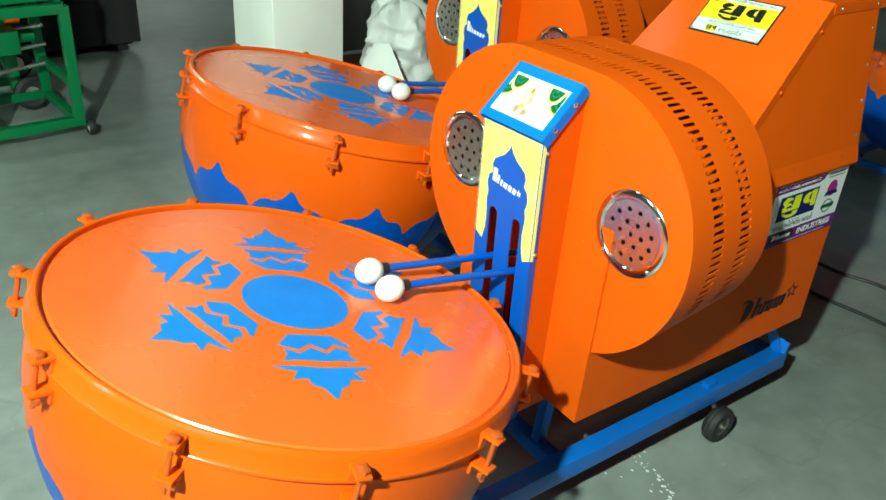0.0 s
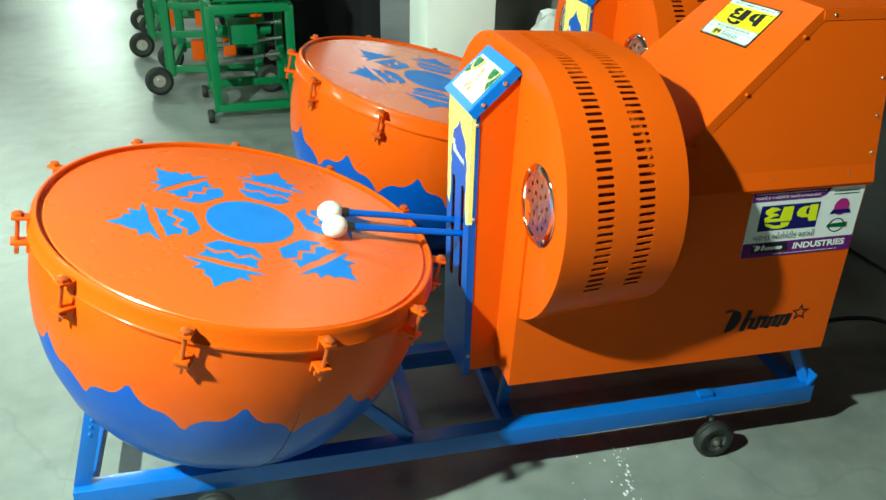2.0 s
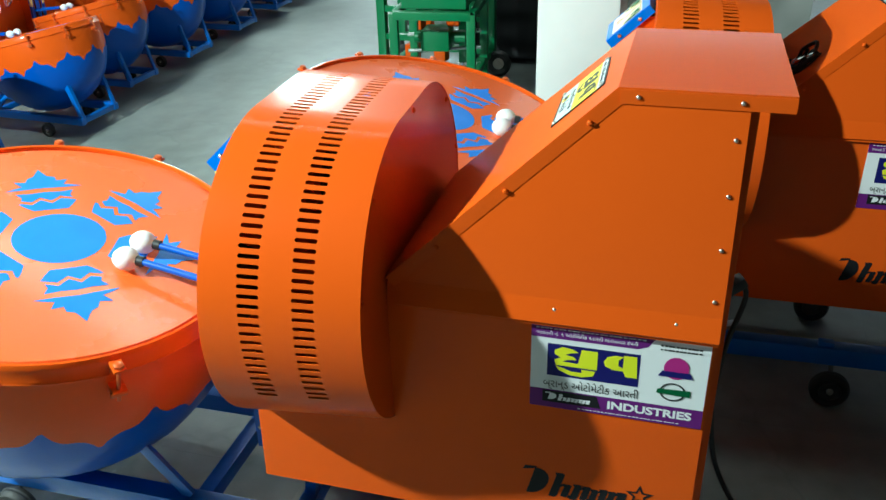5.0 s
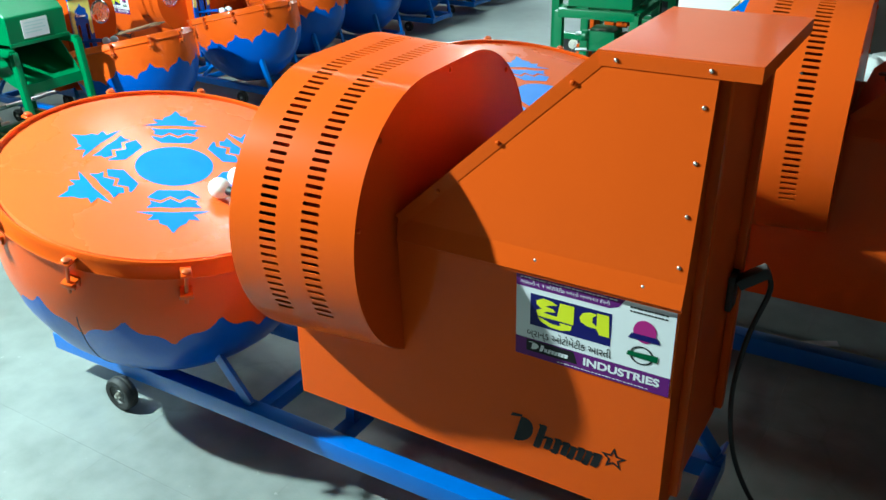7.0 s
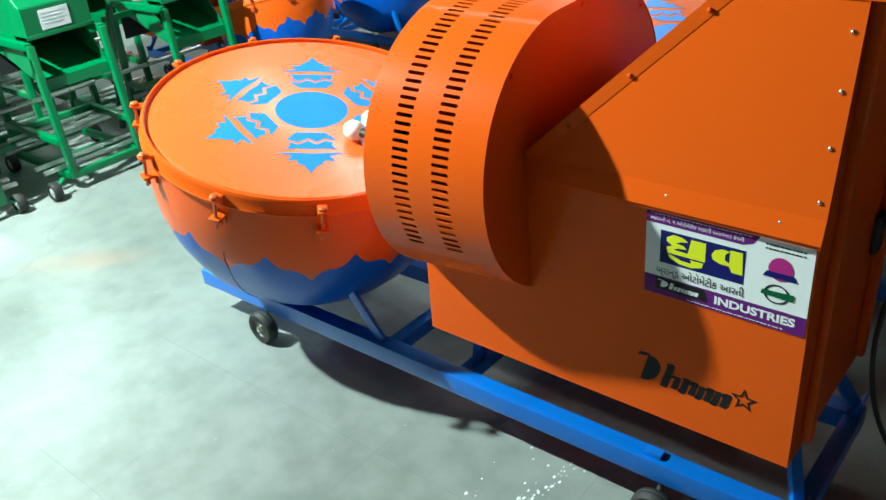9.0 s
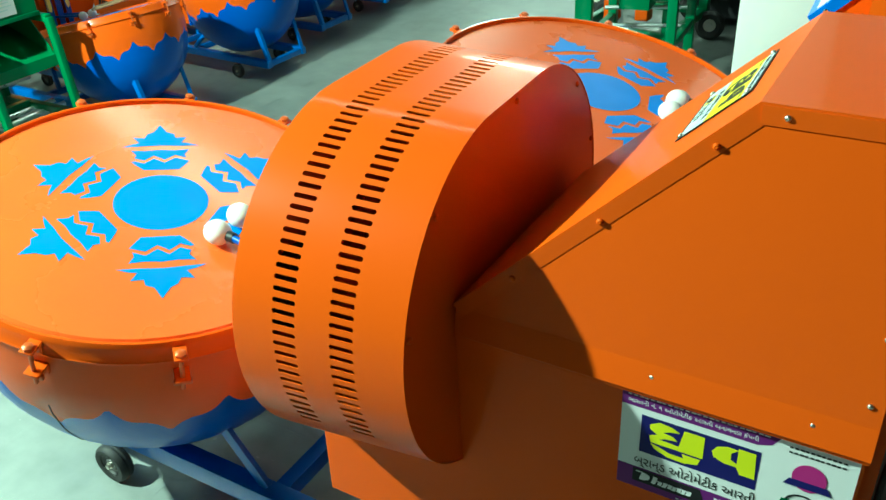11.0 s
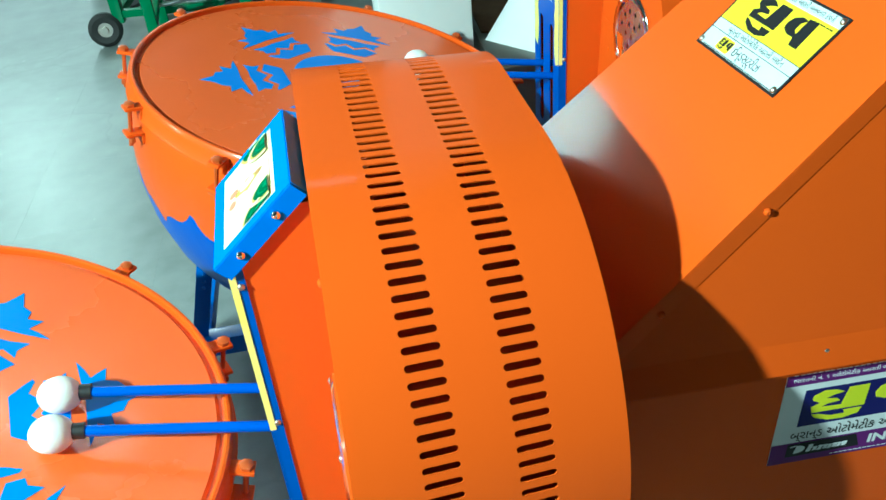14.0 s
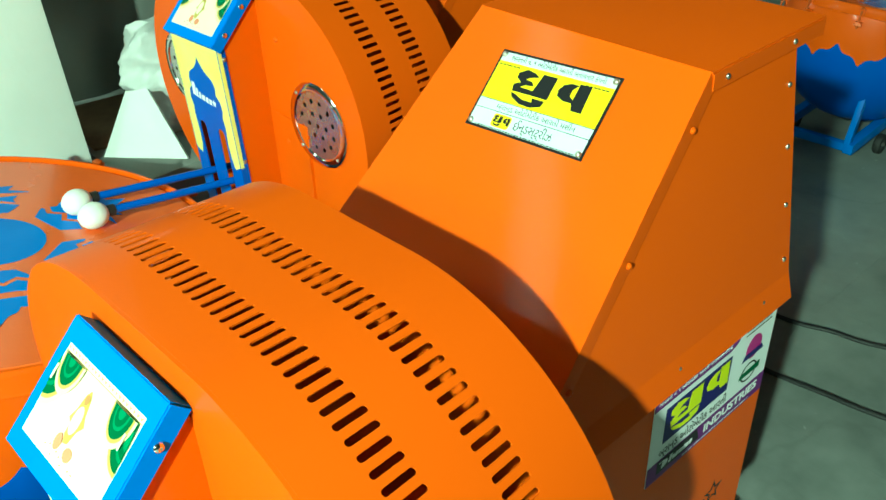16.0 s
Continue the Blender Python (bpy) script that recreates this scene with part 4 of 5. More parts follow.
        script_mark(stick, ink @ Matrix.Translation((-0.114, -0.061, 0.0004)), 0.078, 0.013, WHITE_PRINT, None)
        bars(stick, ink, [(-0.136, 0.0725, 0.180, 0.0016)], WHITE_PRINT, 24)
        lettering("writing", "ભારતની નં. ૧ ઓટોમેટીક આરતી બનાવનાર કંપની", 0.0085, WHITE_PRINT, stick, ink @ Matrix.Translation((-0.136, 0.0615, 0)), 0.166)
        bars(stick, ink, [(-0.060, -0.0730, 0.170, 0.0014)], WHITE_PRINT, 26)
        bars(stick, ink, [(0.066, 0.0670, 0.066, 0.0024), (0.066, 0.0600, 0.066, 0.0024)], BLACK_PRINT, 11)
        print_shape("seal_print", circle(0.094, 0.030, 0.020, 24), MAGENTA_PRINT, stick, ink)
        print_shape("seal_band", [(0.066, 0.014), (0.122, 0.014), (0.116, 0.024), (0.072, 0.024)], NAVY_PRINT, stick, ink @ Matrix.Translation((0, 0, 0.0004)))
        print_shape("seal_print", circle(0.092, -0.014, 0.021, 24, 0.8), BLACK_PRINT, stick, ink, holes=[circle(0.092, -0.014, 0.018, 24, 0.8)])
        print_shape("seal_band", [(0.066, -0.018), (0.120, -0.020), (0.120, -0.008), (0.068, -0.010)], GREEN_PRINT, stick, ink @ Matrix.Translation((0, 0, 0.0004)))
        at = facing((0.530 if side < 0 else 0.765, side * (box_half(0.396) + 0.0005), 0.396), (-side, 0, 0), (0, side * 0.012, 1))
        mark = script_mark(top, at, 0.192, 0.062, BLACK_PRINT, "black script mark")
        pts = [(0.208 + (0.026 if i % 2 == 0 else 0.011) * math.sin(radians(36 * i)), 0.036 + (0.026 if i % 2 == 0 else 0.011) * math.cos(radians(36 * i))) for i in range(10)]
        small = [(0.208 + 0.62 * (x - 0.208), 0.036 + 0.62 * (y - 0.036)) for x, y in pts]
        print_shape("star_mark", pts[::-1], BLACK_PRINT, mark, at, holes=[small])
    # the front group sits turned a little on its frame, the housing a little to one side
    for ob in top.children:
        kind = ob.name.split(".")[0]
        if kind in FRONT_GROUP:
            ob.matrix_basis = FRONT_TURN @ ob.matrix_basis
        elif kind in COLUMN_GROUP:
            ob.matrix_basis = FRONT_TURN @ COLUMN_FIT @ ob.matrix_basis
        elif kind in HOUSING_GROUP:
            ob.matrix_basis = HOUSING_SHIFT @ ob.matrix_basis
    return top


FRONT_GROUP = ("slotted_cover", "back_plate", "front_plate", "speaker_ring", "mallet")
COLUMN_GROUP = ("mallet_column", "front_panel", "picture_panel")
COLUMN_FIT = Matrix.Translation((0, 0.006, 0)) @ Matrix.Diagonal((1, 0.93, 1, 1))
FRONT_TURN = Matrix.Translation((-0.05, 0, 0)) @ Matrix.Rotation(0.05, 4, "Z") @ Matrix.Translation((0.05, 0, 0))
HOUSING_GROUP = ("housing", "hood", "back_flange", "power_socket", "power_cable", "side_sticker", "script_mark", "name_plate", "screw")
HOUSING_SHIFT = Matrix.Translation((0, 0.025, 0))


def bars(parent, m, rows, material, words):
    """Lines of unreadable print as short bars."""
    for x, y, w, h in rows:
        step = w / words
        for k in range(words):
            a = x + k * step
            b = a + step * (0.62 + 0.22 * ((k * 7) % 3) / 2)
            print_shape("print_bar", [(a, y), (b, y), (b, y + h), (a, y + h)], material, parent, m)


def brand_shapes(parent, m, w, h, material):
    """Two heavy plain curved shapes with upright bars, in place of a brand's lettering."""
    s, q = w, h
    hook = [(0.00, 0.86), (0.10, 1.0), (0.22, 0.96), (0.30, 0.86), (0.20, 0.80), (0.13, 0.72), (0.24, 0.68), (0.28, 0.58), (0.16, 0.54), (0.10, 0.46), (0.30, 0.44), (0.34, 0.98), (0.54, 0.98), (0.54, 0.30), (0.02, 0.30), (0.00, 0.50), (0.08, 0.60), (0.00, 0.72)]
    tail = [(0.02, 0.26), (0.10, 0.22), (0.22, 0.12), (0.36, 0.12), (0.34, 0.24), (0.52, 0.24), (0.50, 0.06), (0.36, -0.04), (0.20, -0.02), (0.06, 0.12)]
    bowl = [(0.62, 0.66), (0.66, 0.84), (0.76, 0.94), (0.86, 0.92), (0.80, 0.78), (0.80, 0.58), (0.86, 0.50), (0.86, 0.98), (1.02, 0.98), (1.04, 0.20), (0.90, 0.20), (0.86, 0.40), (0.74, 0.40), (0.64, 0.50)]
    for shape in (hook, tail, bowl):
        print_shape("brand_shape", [(x * s, y * q) for x, y in shape], material, parent, m)


def script_mark(parent, m, w, h, material, label):
    """A slanting row of plain strokes, in place of a brand's script."""
    first = None

    def slant(x, y):
        return (w * x + 0.25 * h * y, h * y)

    bowl = [slant(0.02, 0.0)] + [slant(0.05 + 0.14 * math.cos(radians(d)), 0.5 + 0.5 * math.sin(radians(d))) for d in range(-80, 81, 20)] + [slant(0.02, 1.0)]
    first = print_shape("script_mark", bowl, material, parent, m, label=label or "")
    strokes = ((0.24, 0.075, 0.0, 0.96), (0.35, 0.065, 0.06, 0.56), (0.44, 0.065, 0.0, 0.62), (0.53, 0.065, 0.06, 0.60), (0.61, 0.06, 0.0, 0.54), (0.69, 0.065, 0.05, 0.60), (0.77, 0.06, 0.0, 0.58), (0.85, 0.08, 0.04, 0.60))
    for x, dx, y0, y1 in strokes:
        poly = [slant(x - 0.005, y0), slant(x + dx * 0.8, y0 - 0.02), slant(x + dx, y0 + 0.08), slant(x + dx, y1 - 0.05), slant(x + dx * 0.7, y1), slant(x - 0.02, y1 - 0.02), slant(x, y1 - 0.12)]
        print_shape("script_stroke", poly, material, first, m)
    for k, (x, dx, y0, y1) in enumerate(strokes[:-1]):
        foot = 0.02 if k % 2 else 0.42
        print_shape("script_stroke", [slant(x + dx, foot), slant(x + 0.105, foot + 0.05), slant(x + 0.105, foot + 0.15), slant(x + dx, foot + 0.10)], material, first, m)
    print_shape("script_stroke", [slant(-0.09, 0.90), slant(0.03, 0.985), slant(0.03, 1.07), slant(-0.08, 1.04)], material, first, m)
    return first


LEAN = 0.033


def front_u(z):
    """The front plate leans back a little."""
    return -0.010 + LEAN * (z - 0.316)


def box_half(z):
    """Half width of the lower housing, which narrows a little towards its foot."""
    return 0.231 - 0.012 * (0.79 - z)


def hood_half(z):
    """Half width of the hood, which narrows towards the roof."""
    return 0.234 - 0.152 * (z - 0.80)


def taper(bm, outline, half, side=0):
    """A body with that outline in (u, z) and a width that changes with z; side: one thin sheet alone."""
    rows = []
    for u, z in outline:
        w = half(z)
        rows.append([bm.verts.new((u, v, z)) for v in ((-w, w) if not side else (side * (w - 0.003), side * w))])
    k = len(rows)
    for i in range(k):
        j = (i + 1) % k
        bm.faces.new((rows[i][0], rows[i][1], rows[j][1], rows[j][0]))
    for c in (0, 1):
        bm.faces.new([r[c] for r in rows])


ORIGIN = Vector((1.2, 1.11, 0))
first_machine = build_machine(pose(*ORIGIN), "orange drum machine with blue kettle drum, mallets and wheeled blue frame")


def another(x, y, turn, label, size=1.0):
    ob = copy_thing(first_machine, pose(x, y, 0, 0, 0, turn) @ Matrix.Scale(size, 4))
    ob["label"] = label
    return ob


build_machine(pose(1.838, 2.062, 0, 0, 0, 0.5) @ Matrix.Scale(1.022, 4), "orange drum machine beside the white pillar", 16.0)
another(4.586, 1.724, 2, "small orange drum machine in the shade by the cables", 0.735)
# the smaller machines of the row along the aisle
for x, y, turn in ((-1.80, 2.64, 180), (-1.82, 3.52, 178), (-1.98, 4.16, 180), (-1.98, 4.86, 179), (-2.02, 5.60, 181), (-2.06, 6.34, 180), (-2.10, 7.10, 179), (-2.14, 7.85, 180)):
    another(x, y, turn, "small orange drum machine in the row along the aisle", 0.735)


# ---------------------------------------------------------------- green carts
def castor_wheel(parent, x, y, r, turn=0):
    """A grey castor on a forked bracket, its tread down on the floor."""
    bm = bmesh.new()
    w = r * 0.42
    lathe(bm, [(r * 0.62, -w), (r * 0.9, -w * 1.05), (r, -w * 0.6), (r, w * 0.6), (r * 0.9, w * 1.05), (r * 0.62, w)], 24, Matrix.Translation((x, y, r)) @ pose(0, 0, 0, 0, 90, 0) if not turn else Matrix.Translation((x, y, r)) @ pose(0, 0, 0, 90, 0, 0), close=True)
    wheel = part("castor", bm, RUBBER, parent, "grey castor wheel")
    bm = bmesh.new()
    lathe(bm, [(0, -w), (r * 0.2, -w), (r * 0.24, -w * 0.7), (r * 0.62, -w * 0.7), (r * 0.62, w * 0.7), (r * 0.24, w * 0.7), (r * 0.2, w), (0, w)], 16, Matrix.Translation((x, y, r)) @ (pose(0, 0, 0, 0, 90, 0) if not turn else pose(0, 0, 0, 90, 0, 0)))
    part("hub", bm, GREY_CASTOR, wheel, "pale grey wheel hub")


def green_cart(m, label):
    """A green hopper cart: boxed head with a sloping top, an open chute below it, thin splayed legs; its front looks towards -y."""
    top = thing("green_cart", m, label, "cart", "green carts")
    w, dep = 0.165, 0.44
    for x in (-w, w):
        bm = bmesh.new()
        beam(bm, (x, -0.045, 0.06), (x, 0.0, 0.635), 0.032, 0.028, 0.003, up=(1, 0, 0))
        part("post", bm, GREEN, top)
        bm = bmesh.new()
        beam(bm, (x, dep + 0.03, 0.06), (x, dep, 0.66), 0.032, 0.028, 0.003, up=(1, 0, 0))
        part("post", bm, GREEN, top)
        for z, y0, y1 in ((0.07, -0.03, dep + 0.02), (0.22, -0.02, dep + 0.01), (0.630, 0.0, dep)):
            bm = bmesh.new()
            beam(bm, (x * 1.02, y0, z), (x * 1.02, y1, z), 0.030, 0.030, 0.003)
            part("side_bar", bm, GREEN, top)
    for y, z in ((-0.042, 0.072), (dep + 0.04, 0.075), (0.16, 0.078), (0.30, 0.225)):
        bm = bmesh.new()
        beam(bm, (-w, y, z), (w, y, z), 0.032, 0.032, 0.003)
        part("cross_bar", bm, GREEN, top)
    for y, z in ((0.02, 0.10), (0.09, 0.105), (0.20, 0.20), (0.27, 0.205), (0.34, 0.13), (0.40, 0.30)):
        bm = bmesh.new()
        rod(bm, (-w - 0.10, y, z), (w + 0.10, y, z), 0.011, 12)
        part("steel_rod", bm, BRIGHT_STEEL, top, "bare bright steel rod")
    # chute with side cheeks
    outer = [(-0.005, 0.440), (0.0, 0.485), (0.03, 0.488), (0.36, 0.62), (0.40, 0.62), (0.40, 0.60), (0.03, 0.455), (0.01, 0.440)]
    bm = bmesh.new()
    plate(bm, outer, (), 0.30, facing((-0.15, 0, 0), (0, 1, 0), (0, 0, 1)))
    part("chute", bm, GREEN, top, smooth=0.3)
    for x in (-0.156, 0.150):
        bm = bmesh.new()
        plate(bm, [(0.0, 0.47), (0.03, 0.52), (0.14, 0.66), (0.42, 0.66), (0.42, 0.60)], (), 0.006, facing((x, 0, 0), (0, 1, 0), (0, 0, 1)))
        part("cheek", bm, GREEN, top, smooth=0.3)
    bm = bmesh.new()
    box(bm, -0.15, 0.15, 0.40, 0.408, 0.45, 0.66)
    part("back_plate", bm, DARK, top, "dark inner plate")
    # head
    bm = bmesh.new()
    plate(bm, [(0.03, 0.655), (0.50, 0.655), (0.50, 0.90), (0.40, 0.945), (0.21, 0.945), (0.03, 0.775)], (), 0.30, facing((-0.15, 0, 0), (0, 1, 0), (0, 0, 1)))
    bmesh.ops.bevel(bm, geom=bm.edges[:], offset=0.004, segments=1, affect="EDGES", clamp_overlap=True)
    body = part("hopper_box", bm, GREEN, top, smooth=0.3)
    bm = bmesh.new()
    box(bm, -0.152, 0.152, 0.024, 0.030, 0.648, 0.664, 0.001)
    part("folded_edge", bm, GREEN, body)
    bm = bmesh.new()
    box(bm, -0.075, 0.055, 0.0275, 0.0295, 0.675, 0.755)
    tag = part("paper_label", bm, WHITE_PRINT, body, "white paper label with faded print")
    for z, x1 in ((0.738, 0.045), (0.724, 0.03), (0.710, 0.04), (0.696, 0.02)):
        bm = bmesh.new()
        box(bm, -0.065, x1, 0.0268, 0.0274, z, z + 0.005)
        part("print_bar", bm, GREY_PRINT, tag, smooth=0)
    # side push handle
    bm = bmesh.new()
    tube(bm, spline([(-0.33, 0.34, 0.06), (-0.335, 0.20, 0.55), (-0.335, 0.14, 0.69), (-0.33, 0.06, 0.715), (-0.30, 0.0, 0.715)], 6), 0.016, 12)
    part("push_handle", bm, DARK_GREEN, top, "dark green tube handle")
    bm = bmesh.new()
    rod(bm, (-0.30, -0.002, 0.715), (-0.285, -0.03, 0.715), 0.018, 14)
    part("end_cap", bm, GREY_CASTOR, top, "pale grey plastic cap")
    for z in (0.18, 0.60):
        bm = bmesh.new()
        beam(bm, (-0.325, 0.26, z), (-w, 0.26, z), 0.026, 0.026, 0.002)
        part("handle_stay", bm, GREEN, top)
    for x, y in ((-w - 0.11, -0.06), (w + 0.06, -0.05), (-w - 0.05, dep), (w + 0.05, dep)):
        castor_wheel(top, x, y, 0.042)
        bm = bmesh.new()
        beam(bm, (x, y, 0.042), (x * 0.78, y + 0.02, 0.075), 0.02, 0.012, 0.001)
        part("castor_fork", bm, GREEN, top)
    return top


def motor_cart(m, label):
    """An open green angle frame with a bracket and motor inside and a yellow-green box on top; its front looks towards -y."""
    top = thing("motor_cart", m, label, "cart", "green carts")
    w, dep = 0.20, 0.46
    for x in (-w, w):
        for y in (0.0, dep):
            bm = bmesh.new()
            beam(bm, (x, y, 0.055), (x, y, 0.60), 0.044, 0.044, 0.003, up=(1, 0, 0))
            part("post", bm, GREEN, top)
            castor_wheel(top, x - 0.045 if x < 0 else x + 0.045, y - 0.01, 0.036)
            bm = bmesh.new()
            beam(bm, (x * 1.2, y, 0.04), (x, y, 0.062), 0.02, 0.014, 0.001)
            part("castor_fork", bm, GREEN, top)
        for z in (0.075, 0.25, 0.590):
            bm = bmesh.new()
            beam(bm, (x, 0.02, z), (x, dep - 0.02, z), 0.034, 0.034, 0.003)
            part("side_bar", bm, GREEN, top)
    for y in (0.0, dep):
        for z in (0.075, 0.590):
            bm = bmesh.new()
            beam(bm, (-w, y, z), (w, y, z), 0.046, 0.042, 0.003)
            part("cross_bar", bm, GREEN, top)
    for z in (0.24, 0.33, 0.42):
        bm = bmesh.new()
        rod(bm, (-w, 0.30, z), (w, 0.34, z + 0.02), 0.010)
        part("steel_rod", bm, BRIGHT_STEEL, top, "bare bright steel rod")
    bm = bmesh.new()
    box(bm, -0.10, 0.05, 0.18, 0.34, 0.36, 0.47, 0.006)
    rod(bm, (-0.15, 0.26, 0.42), (0.13, 0.26, 0.42), 0.03, 16)
    part("motor_bracket", bm, GREEN, top)
    for x, y, z in ((0.06, 0.30, 0.50),):
        bm = bmesh.new()
        box(bm, x - 0.03, x + 0.03, y - 0.03, y + 0.03, z - 0.025, z + 0.03, 0.005)
        rod(bm, (x, y - 0.04, z), (x, y + 0.05, z), 0.008)
        part("bracket", bm, ORANGE, top, "orange metal bracket")
    bm = bmesh.new()
    plate(bm, [(0.04, 0.614), (0.42, 0.614), (0.42, 0.86), (0.16, 0.90), (0.04, 0.80)], (), 0.34, facing((-0.17, 0, 0), (0, 1, 0), (0, 0, 1)))
    bmesh.ops.bevel(bm, geom=bm.edges[:], offset=0.004, segments=1, affect="EDGES", clamp_overlap=True)
    head = part("hopper_box", bm, GREEN, top, smooth=0.3)
    bm = bmesh.new()
    box(bm, -0.172, 0.172, 0.030, 0.037, 0.72, 0.805, 0.002)
    part("front_strip", bm, LIME_PAINT, head, "yellow-green painted strip")
    return top


motor_cart(pose(0.69, 3.885, 0, 0, 0, 5), "green angle-frame cart with orange brackets standing in the aisle")
cart = green_cart(pose(-1.18, 1.385, 0, 0, 0, 90), "green hopper cart with paper label, chute and castors")
for x, y, turn in ((-1.18, 2.03, 91), (-1.94, 1.96, 89), (-1.96, 1.32, 90), (-1.20, 0.74, 90), (-1.95, 0.68, 91), (-2.72, 1.64, 90)):
    copy_thing(cart, pose(x, y, 0, 0, 0, turn))


def green_trolley(m, label):
    """A taller green ladder-sided trolley on black tyres; its wheels lie along its -x side."""
    top = thing("green_trolley", m, label, "trolley", "green trolleys")
    for x in (0.0, 0.50):
        for y in (0.0, 0.55):
            bm = bmesh.new()
            beam(bm, (x, y, 0.10), (x, y, 1.05), 0.05, 0.05, 0.003, up=(1, 0, 0))
            part("post", bm, GREEN, top)
    for z in (0.14, 0.34, 0.50, 0.66, 0.82, 1.03):
        for y in (0.0, 0.55):
            bm = bmesh.new()
            beam(bm, (0.02, y, z), (0.48, y, z), 0.035, 0.035, 0.002)
            part("rung", bm, GREEN, top)
    for z in (0.14, 1.03):
        for x in (0.0, 0.50):
            bm = bmesh.new()
            beam(bm, (x, 0.02, z), (x, 0.53, z), 0.04, 0.04, 0.002)
            part("side_bar", bm, GREEN, top)
    for x, z in ((0.16, 0.24), (0.34, 0.26), (0.20, 0.44), (0.30, 0.58)):
        bm = bmesh.new()
        box(bm, x - 0.035, x + 0.035, 0.02, 0.10, z - 0.06, z + 0.05, 0.006)
        part("bracket", bm, ORANGE, top, "orange metal bracket")
    for y in (-0.03, 0.50):
        for x in (-0.07, 0.56):
            bm = bmesh.new()
            lathe(bm, [(0.035, -0.024), (0.062, -0.028), (0.080, -0.015), (0.080, 0.015), (0.062, 0.028), (0.035, 0.024)], 28, Matrix.Translation((x, y, 0.08)) @ pose(0, 0, 0, 82, 0, 12), close=True)
            wheel = part("wheel", bm, RUBBER, top, "black rubber tyre")
            bm = bmesh.new()
            lathe(bm, [(0, -0.030), (0.014, -0.030), (0.016, -0.018), (0.036, -0.018), (0.036, 0.018), (0.016, 0.018), (0.014, 0.030), (0, 0.030)], 18, Matrix.Translation((x, y, 0.08)) @ pose(0, 0, 0, 82, 0, 12))
            part("hub", bm, ZINC, wheel)
    return top


trolley = green_trolley(pose(0.225, 4.435, 0, 0, 0, -4), "green ladder-sided trolley on black tyres with orange brackets")
for x, y, turn in ((0.06, 5.30, -2), (0.0, 6.05, 0)):
    copy_thing(trolley, pose(x, y, 0, 0, 0, turn))


# ---------------------------------------------------------------- behind the pillar
def plastic_bag():
    """A tall tied white bag: folds run down from the neck, the foot is splayed."""
    bm = bmesh.new()
    rings, around = 26, 64
    grid = []
    for i in range(rings + 1):
        f = i / rings
        r = 0.20 - 0.05 * f - 0.07 * max(0.0, f - 0.72) / 0.28
        if f > 0.97:
            r *= 0.55
        row = []
        for j in range(around):
            a = 2 * math.pi * j / around
            fold = 0.020 * math.sin(5 * a + 2.2 * math.sin(3 * f)) + 0.008 * math.sin(11 * a - 4 * f)
            d = Vector((math.cos(a), math.sin(a), f * 2.0))
            crumple = 0.04 * noise.noise(d * 2.6) + 0.016 * noise.noise(d * 6.5)
            k = r + fold * (0.4 + 0.8 * f) + crumple
            row.append(bm.verts.new((k * math.cos(a) + 0.05 * f, 0.85 * k * math.sin(a), 0.80 * f + 0.03 * noise.noise(d * 3.0) * f)))
        grid.append(row)
    for i in range(rings):
        for j in range(around):
            bm.faces.new((grid[i][j], grid[i][(j + 1) % around], grid[i + 1][(j + 1) % around], grid[i + 1][j]))
    bm.faces.new(grid[-1])
    bm.faces.new(grid[0][::-1])
    ob = part("plastic_bag", bm, SHEET, None, smooth=0.9)
    ob.matrix_basis = pose(2.11, 3.04, 0.402, 0, 0, 200) @ Matrix.Diagonal((1.0, 0.95, 0.40, 1))
    return tagged(ob, "crumpled white plastic bag standing behind the pillar", "bag")


plastic_bag()
crate = thing("crate", pose(2.13, 3.06, 0), "low grey metal crate under the bag and boards", "crate")
for z0, z1, name in ((0.37, 0.40, "lid"), (0.05, 0.368, "body")):
    bm = bmesh.new()
    grow = 0.0 if name == "body" else 0.012
    box(bm, -0.39 - grow, 0.39 + grow, -0.38 - grow, 0.40 + grow, z0, z1, 0.004)
    part(name, bm, CRATE_GREY, crate)
for x in (-0.33, 0.33):
    bm = bmesh.new()
    box(bm, x - 0.04, x + 0.04, -0.37, 0.39, 0, 0.049, 0.003)
    part("skid", bm, DARK, crate)
bm = bmesh.new()
plate(bm, [(0.0, 0.0), (0.27, 0.0), (0.147, 0.203), (0.077, 0.197)], (), 0.012, facing((1.752, 2.904, 0.401), (0.648, -0.763, 0), (0.335, 0.285, 0.898)))
tagged(part("white_board", bm, SHEET, None, smooth=0.3), "white tapered board leaning in front of the bag", "board")
bm = bmesh.new()
plate(bm, [(1.745, 2.97), (2.02, 2.90), (2.12, 3.30), (1.75, 3.36)], (), 0.008, Matrix.Translation((0, 0, 0.401)))
tagged(part("brown_board", bm, STRAW, None, smooth=0.3), "dark brown board lying flat on the grey crate", "board")
# dull sheet hanging in slack folds behind the bag
bm = bmesh.new()
cols, rows_ = 40, 30
for back in (0.0, 0.006):
    grid = []
    for i in range(rows_ + 1):
        line = []
        for j in range(cols + 1):
            f, h = j / cols, i / rows_
            d = Vector((f * 2.0, h * 2.4, 0.3))
            fold = 0.035 * noise.noise(d * 1.3) + 0.020 * noise.noise(d * 3.1) + 0.008 * math.sin(14 * f + 3 * h)
            line.append(bm.verts.new((1.60 + 0.80 * f, 3.40 - 0.04 * f + fold + back, 0.412 + 1.10 * h)))
        grid.append(line)
    for i in range(rows_):
        for j in range(cols):
            bm.faces.new((grid[i][j], grid[i][j + 1], grid[i + 1][j + 1], grid[i + 1][j])[::1 if back == 0 else -1])
